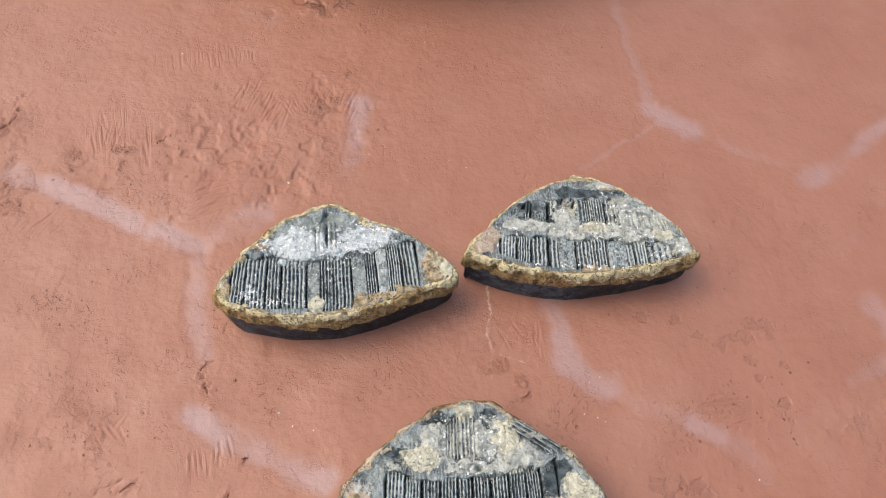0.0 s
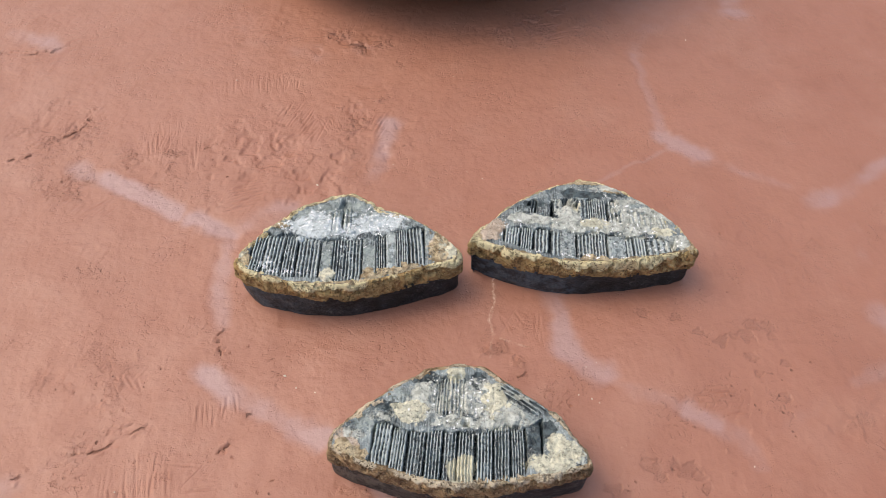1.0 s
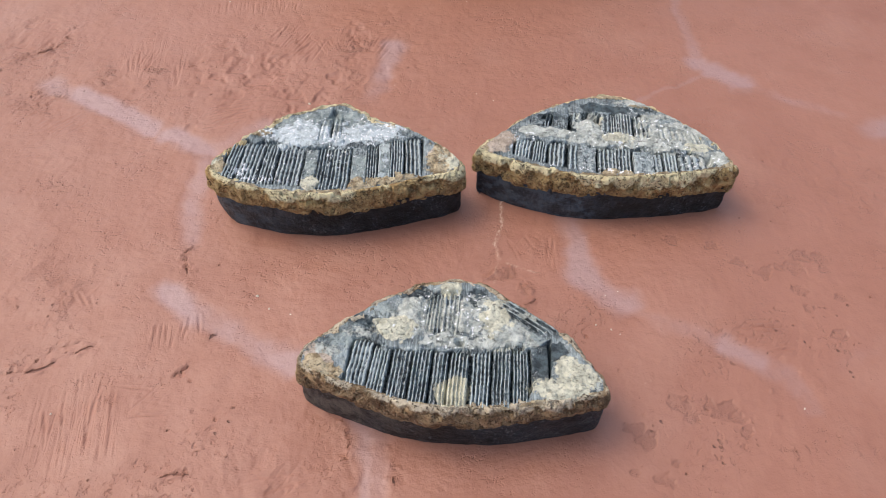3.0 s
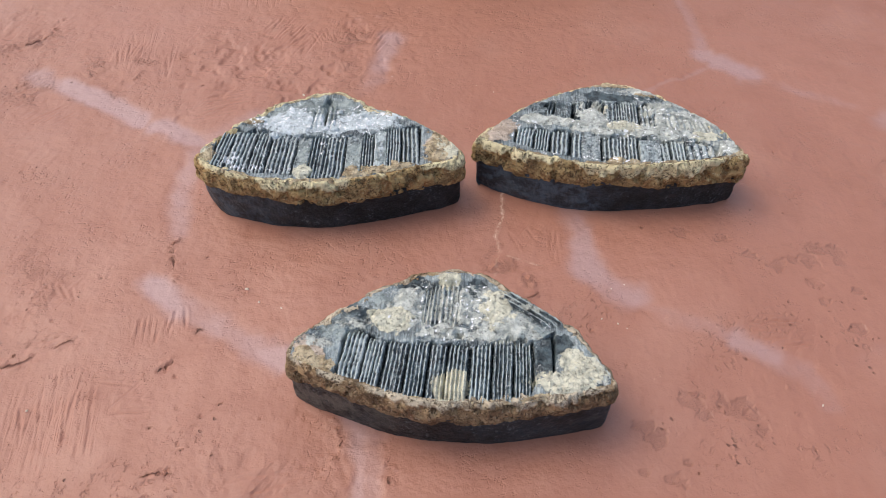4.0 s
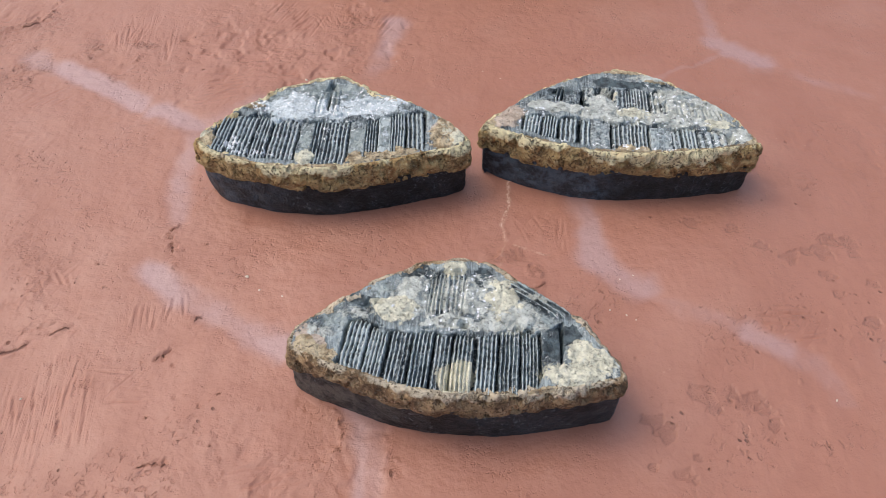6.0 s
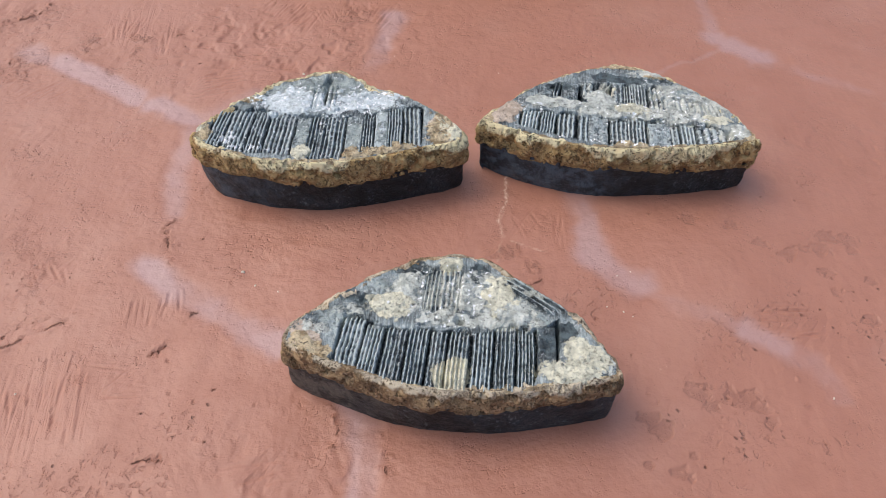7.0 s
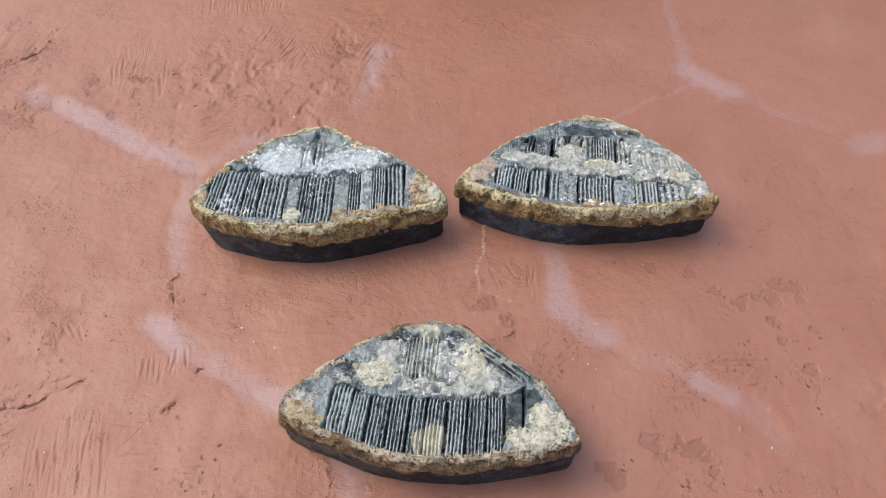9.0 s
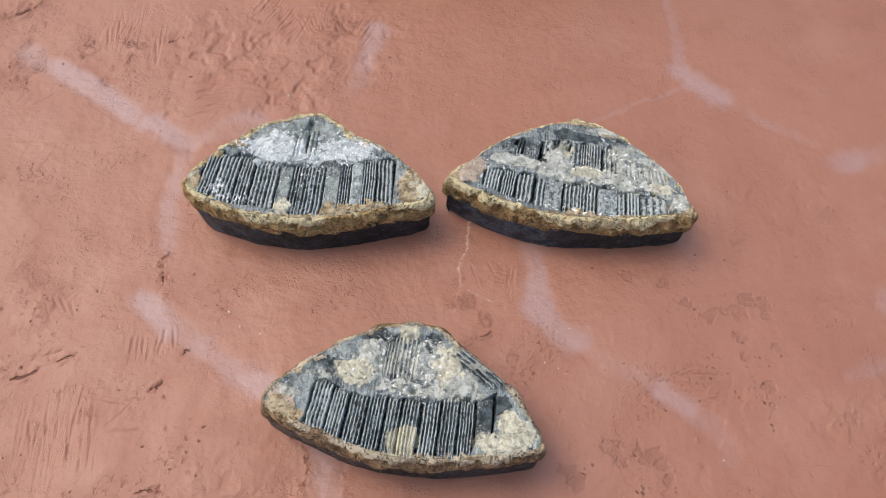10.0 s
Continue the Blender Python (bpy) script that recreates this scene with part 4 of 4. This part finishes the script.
fossil_block(
    "wedge-shaped fossil with two rows of grey ridges, pale deposits",
    (0.122, 0.109), -4.9,
    ((-0.1050, 0.000), (-0.0891, 0.0205), (-0.0588, 0.0532), (-0.0196, 0.0766), (0.0059, 0.0828), (0.0305, 0.0765), (0.0656, 0.0538), (0.0854, 0.036), (0.1015, 0.0107), (0.1053, 0.001),
     (0.0980, -0.003), (0.0788, -0.0080), (0.0505, -0.0157), (0.0099, -0.0225), (-0.0190, -0.0237), (-0.0434, -0.0205), (-0.0680, -0.0149), (-0.0840, -0.0095), (-0.0990, -0.004)),
    ((-0.105, 0.025), (-0.03, 0.025), (0.0, 0.027), (0.105, 0.022)), CRUST_OCHRE,
    (("lime", -0.050, 0.028, 0.020, 0.006, 1.00), ("lime", -0.020, 0.025, 0.018, 0.007, 1.10), ("lime", -0.013, 0.044, 0.012, 0.012, 1.10), ("lime", -0.006, 0.022, 0.010, 0.008, 0.90), ("lime", 0.015, 0.025, 0.013, 0.008, 1.10),
     ("cream", -0.006, 0.048, 0.007, 0.006, 0.65), ("cream", 0.017, 0.028, 0.010, 0.005, 0.65), ("grey", 0.046, 0.022, 0.020, 0.010, 1.00), ("grey", 0.050, 0.046, 0.020, 0.012, 0.65), ("lime", 0.070, 0.036, 0.018, 0.016, 0.75),
     ("lime", 0.086, 0.008, 0.012, 0.010, 0.85), ("lime", 0.050, 0.056, 0.022, 0.006, 0.75), ("lime", 0.030, 0.045, 0.004, 0.004, 0.80), ("crumb", 0.030, 0.030, 0.060, 0.030, 0.50), ("crumb", 0.075, 0.005, 0.020, 0.010, 0.60), ("crumb", 0.000, -0.013, 0.060, 0.004, 0.70),
     ("cream", 0.075, 0.0175, 0.009, 0.003, 1.30), ("rose", -0.085, 0.012, 0.016, 0.014, 1.00), ("tan", -0.100, 0.000, 0.008, 0.012, 0.80), ("tan", 0.098, 0.008, 0.009, 0.014, 1.00), ("tan", 0.000, 0.080, 0.035, 0.004, 0.90),
     ("lime", 0.040, 0.072, 0.030, 0.006, 0.70), ("dark", 0.004, 0.064, 0.034, 0.006, 1.00), ("dark", -0.048, 0.046, 0.014, 0.008, 0.80), ("dark", -0.025, 0.036, 0.004, 0.007, 0.90), ("dark", -0.018, -0.002, 0.006, 0.008, 0.60), ("crumb", -0.066, 0.014, 0.014, 0.012, 0.60),
     ("lime", 0.058, 0.034, 0.040, 0.026, 0.72), ("lime", 0.010, 0.020, 0.040, 0.006, 0.75), ("dent", -0.030, 0.042, 0.003, 0.016, 0.8), ("dent", 0.025, 0.043, 0.0018, 0.012, 0.7)),
    (dict(x=(-0.075, 0.086), front=((-0.075, -0.001), (-0.045, -0.0105), (-0.020, -0.0150), (0.0025, -0.0170), (0.026, -0.0140), (0.060, -0.0085), (0.086, -0.001)),
          back=((-0.075, 0.014), (-0.050, 0.019), (-0.023, 0.015), (-0.005, 0.016), (0.010, 0.016), (0.046, 0.012), (0.070, 0.014), (0.086, 0.012)), slant=-0.03,
          plates=((-0.0740, -0.0604, 4, 0.98), (-0.0595, -0.0476, 4, 0.73), (-0.0464, -0.0330, 3, 0.63), (-0.0300, -0.0226, 2, 0.58), (-0.0220, -0.0080, 0, 0.58), (-0.0056, 0.0070, 3, 0.53), (0.0074, 0.0212, 4, 0.63),
                  (0.0234, 0.0390, 0, 0.63), (0.0396, 0.0466, 2, 0.83), (0.0470, 0.0586, 3, 0.93), (0.0597, 0.0700, 2, 0.98), (0.0704, 0.0820, 2, 0.98))),
     dict(x=(-0.062, 0.038), front=((-0.062, 0.037), (-0.032, 0.036), (-0.014, 0.048), (0.0, 0.034), (0.020, 0.033), (0.038, 0.030)),
          back=((-0.062, 0.044), (-0.041, 0.055), (0.0, 0.056), (0.031, 0.058), (0.038, 0.054)), slant=-0.05,
          plates=((-0.0640, -0.0520, 0, 0.38), (-0.0510, -0.0455, 2, 0.53), (-0.0440, -0.0313, 0, 0.40), (-0.0280, -0.0200, 2, 0.43), (-0.0034, 0.0052, 2, 0.40), (0.0056, 0.0134, 3, 0.58), (0.0138, 0.0232, 3, 0.58), (0.0260, 0.0400, 3, 0.68))),
     dict(x=(0.045, 0.080), front=((0.045, 0.030), (0.080, 0.022)), back=((0.045, 0.050), (0.080, 0.034)), slant=-0.05, deep=0.45,
          plates=((0.0450, 0.0560, 2, 0.78), (0.0570, 0.0670, 2, 0.93), (0.0680, 0.0800, 3, 0.98)))),
    0.0485, 7, (0.03, -0.03, 0.85),
    nodules=(("lime", -0.014, 0.0340, 0.0120, 0.0100, 0.0022), ("cream", 0.010, 0.0260, 0.0110, 0.0060, 0.0026), ("lime", -0.036, 0.0260, 0.0140, 0.0045, 0.0018), ("lime", -0.058, 0.0290, 0.0150, 0.0050, 0.0016),
             ("cream", 0.075, 0.0215, 0.0105, 0.0028, 0.0022), ("lime", 0.044, 0.0210, 0.0110, 0.0050, 0.0026), ("lime", 0.032, 0.0200, 0.0080, 0.0030, 0.0022), ("tan", 0.030, 0.0690, 0.0090, 0.0030, 0.0020),
             ("tan", 0.000, 0.0780, 0.0200, 0.0030, 0.0020), ("lime", -0.004, 0.0170, 0.0080, 0.0040, 0.0020), ("tan", 0.010, -0.0165, 0.0120, 0.0040, 0.0022), ("lime", 0.035, 0.0460, 0.0030, 0.0050, 0.0016)))

fossil_block(
    "wedge-shaped fossil with deep slotted ridges and cream tip",
    (0.0, -0.098), -4.5,
    ((-0.1025, 0.002), (-0.0939, 0.0207), (-0.0670, 0.0479), (-0.0380, 0.0700), (-0.0261, 0.0762), (-0.0034, 0.0810), (0.0158, 0.0795), (0.0307, 0.0690), (0.0654, 0.0483), (0.0885, 0.022), (0.1023, 0.000),
     (0.0848, -0.0095), (0.0652, -0.0150), (0.0367, -0.0215), (0.0109, -0.0245), (-0.0121, -0.0248), (-0.0322, -0.0230), (-0.0527, -0.0180), (-0.0744, -0.012), (-0.0920, -0.0055)),
    ((-0.105, 0.024), (-0.070, 0.030), (-0.03, 0.026), (0.02, 0.025), (0.06, 0.027), (0.105, 0.029)), CRUST_BROWN,
    (("lime", -0.033, 0.047, 0.009, 0.014, 1.20), ("cream", -0.042, 0.032, 0.012, 0.008, 0.90), ("lime", -0.030, 0.035, 0.012, 0.010, 0.90), ("cream", 0.026, 0.051, 0.009, 0.011, 0.80), ("lime", 0.034, 0.040, 0.015, 0.010, 1.20),
     ("lime", 0.022, 0.038, 0.006, 0.008, 0.90), ("dark", -0.030, 0.066, 0.014, 0.007, 1.10), ("dark", 0.012, 0.067, 0.008, 0.009, 1.10), ("dark", -0.060, 0.040, 0.013, 0.005, 0.75), ("dark", -0.076, 0.024, 0.012, 0.010, 0.45),
     ("dark", 0.066, 0.027, 0.008, 0.008, 1.20), ("dark", 0.058, 0.015, 0.008, 0.010, 1.00), ("lime", 0.000, 0.045, 0.012, 0.018, 0.70), ("cream", -0.006, 0.070, 0.008, 0.010, 0.80), ("lime", 0.000, 0.027, 0.032, 0.005, 0.75),
     ("lime", 0.025, 0.026, 0.012, 0.005, 0.85), ("grey", 0.046, 0.034, 0.015, 0.006, 0.80), ("cream", 0.001, -0.012, 0.0125, 0.011, 1.50), ("crumb", 0.000, 0.018, 0.014, 0.007, 0.55), ("crumb", 0.000, 0.045, 0.034, 0.030, 0.48),
     ("cream", 0.072, -0.003, 0.022, 0.010, 0.85), ("lime", 0.084, 0.010, 0.014, 0.012, 1.20), ("cream", 0.074, 0.013, 0.008, 0.010, 0.75), ("chalk", 0.087, 0.013, 0.007, 0.006, 0.90), ("rose", -0.089, 0.005, 0.012, 0.012, 0.95),
     ("lime", -0.085, 0.012, 0.010, 0.006, 0.70), ("lime", -0.066, 0.030, 0.016, 0.006, 0.62), ("grey", -0.070, 0.026, 0.018, 0.012, 0.70), ("tan", -0.082, -0.006, 0.014, 0.008, 0.80), ("lime", 0.055, 0.052, 0.022, 0.003, 0.70), ("grey", -0.050, 0.050, 0.012, 0.006, 0.70),
     ("lime", 0.000, 0.050, 0.050, 0.024, 0.62), ("lime", 0.030, 0.030, 0.026, 0.007, 0.80), ("dent", 0.0042, 0.0266, 0.0028, 0.0024, 1.1), ("dent", -0.056, 0.036, 0.006, 0.005, 0.5)),
    (dict(x=(-0.0690, 0.0650), front=((-0.072, -0.0110), (-0.050, -0.0150), (-0.030, -0.0195), (-0.011, -0.0205), (0.015, -0.0205), (0.038, -0.0180), (0.050, -0.0140), (0.054, -0.002), (0.066, 0.006)),
          back=((-0.072, 0.024), (-0.060, 0.025), (-0.043, 0.019), (-0.016, 0.021), (0.010, 0.020), (0.025, 0.024), (0.036, 0.028), (0.052, 0.026), (0.066, 0.036)), slant=-0.03,
          # high tone of the first two plates paints in their sky highlight
          plates=((-0.0680, -0.0546, 4, 0.95), (-0.0536, -0.0422, 4, 0.94), (-0.0398, -0.0276, 4, 0.29), (-0.0260, -0.0138, 4, 0.29), (-0.0127, -0.0018, 3, 0.34), (-0.0013, 0.0118, 4, 0.39), (0.0134, 0.0266, 4, 0.49),
                  (0.0278, 0.0393, 4, 0.24), (0.0409, 0.0514, 4, 0.39), (0.0526, 0.0640, 0, 0.22))),
     dict(x=(-0.021, 0.003), front=((-0.021, 0.034), (-0.004, 0.034)), back=((-0.021, 0.068), (0.002, 0.072)), slant=0.0, deep=0.32,
          plates=((-0.0210, -0.0106, 3, 0.59), (-0.0100, 0.0020, 3, 0.89)))),
    0.0470, 11, (-0.01, -0.07, 0.85),
    flutes=(((0.034, 0.064), (0.072, 0.0395), 0.0030), ((0.031, 0.0615), (0.069, 0.0370), 0.0030), ((0.030, 0.0580), (0.064, 0.0360), 0.0026)),
    nodules=(("lime", -0.030, 0.0510, 0.0075, 0.0120, 0.0014), ("cream", -0.042, 0.0370, 0.0120, 0.0070, 0.0016), ("cream", 0.026, 0.0480, 0.0105, 0.0120, 0.0016), ("cream", -0.006, 0.0730, 0.0080, 0.0050, 0.0018),
             ("lime", -0.006, 0.0300, 0.0120, 0.0045, 0.0014), ("lime", 0.034, 0.0340, 0.0140, 0.0040, 0.0014), ("cream", 0.074, -0.0050, 0.0150, 0.0070, 0.0024), ("cream", 0.086, 0.0100, 0.0110, 0.0090, 0.0018),
             ("tan", -0.090, -0.0010, 0.0090, 0.0080, 0.0020), ("tan", 0.020, -0.0225, 0.0160, 0.0030, 0.0016)))


# ---- round pot behind the blocks ----
def planter_pot(at):
    root = tagged(new("planter_pot"), "large round grey-green glazed pot standing on the clay floor", "pot")
    root.matrix_world = pose(at[0], at[1], 0)
    profile = ((0.0, -0.002), (0.195, -0.002), (0.205, 0.002), (0.24, 0.016), (0.275, 0.035), (0.295, 0.060), (0.304, 0.085), (0.308, 0.110), (0.306, 0.135), (0.298, 0.160), (0.288, 0.175),
               (0.276, 0.175), (0.286, 0.155), (0.294, 0.130), (0.290, 0.100), (0.24, 0.050), (0.0, 0.040))
    n = 96
    a = np.linspace(0, 2 * math.pi, n, endpoint=False)
    co = np.array([np.stack([r * np.cos(a), r * np.sin(a), np.full(n, z)], -1) for r, z in profile])
    part("body", mesh_of("body", co, grid_faces(len(profile), n, True), POT_CLAY), root)
    rim = [(0.286 + 0.014 * math.cos(b), 0.176 + 0.012 * math.sin(b)) for b in np.linspace(0, 2 * math.pi, 13)]
    co = np.array([np.stack([r * np.cos(a), r * np.sin(a), np.full(n, z)], -1) for r, z in rim])
    part("rim", mesh_of("rim", co, grid_faces(len(rim), n, True), POT_CLAY), root, "rolled grey-green rim")


planter_pot((-0.005, 0.795))


# ---- loose grit ----
def chip(size, seed):
    rng = np.random.default_rng(seed)
    bm = bmesh.new()
    bmesh.ops.create_icosphere(bm, subdivisions=2, radius=1.0)
    for v in bm.verts:
        k = 1 + 0.35 * (noise.noise(v.co * 1.3 + Vector((seed * 3.1, 0, 0))))
        v.co = Vector((v.co.x * k, v.co.y * k * rng.uniform(0.66, 0.70), v.co.z * k * 0.55)) * size
    me = bpy.data.meshes.new("chip")
    bm.to_mesh(me)
    bm.free()
    me.materials.append(GRIT)
    return me


CHIPS = [chip(0.0011, k) for k in range(4)]
for k, (x, y, s) in enumerate(((-0.150, 0.000, 1.3), (-0.139, -0.012, 0.9), (-0.122, -0.017, 0.7), (-0.144, 0.071, 1.25), (0.118, 0.006, 0.6), (0.128, 0.010, 0.6), (0.108, -0.022, 0.7), (0.119, -0.026, 0.8), (0.125, -0.030, 0.5),
                               (0.245, -0.090, 0.8), (-0.140, 0.232, 1.3), (-0.250, 0.405, 1.0), (-0.060, 0.262, 0.6), (-0.170, 0.130, 0.6), (0.305, 0.480, 1.0), (0.010, 0.410, 0.7), (0.036, 0.240, 0.6), (-0.275, -0.105, 0.8), (0.020, 0.250, 0.5))):
    ob = new("chip", CHIPS[k % 4])
    ob.matrix_world = pose(x, y, 0.0004, 0, 0, k * 67) @ Matrix.Diagonal((s, s, s, 1))
    tagged(ob, "small pale chip of grit lying on the clay floor", "grit", "loose grit")
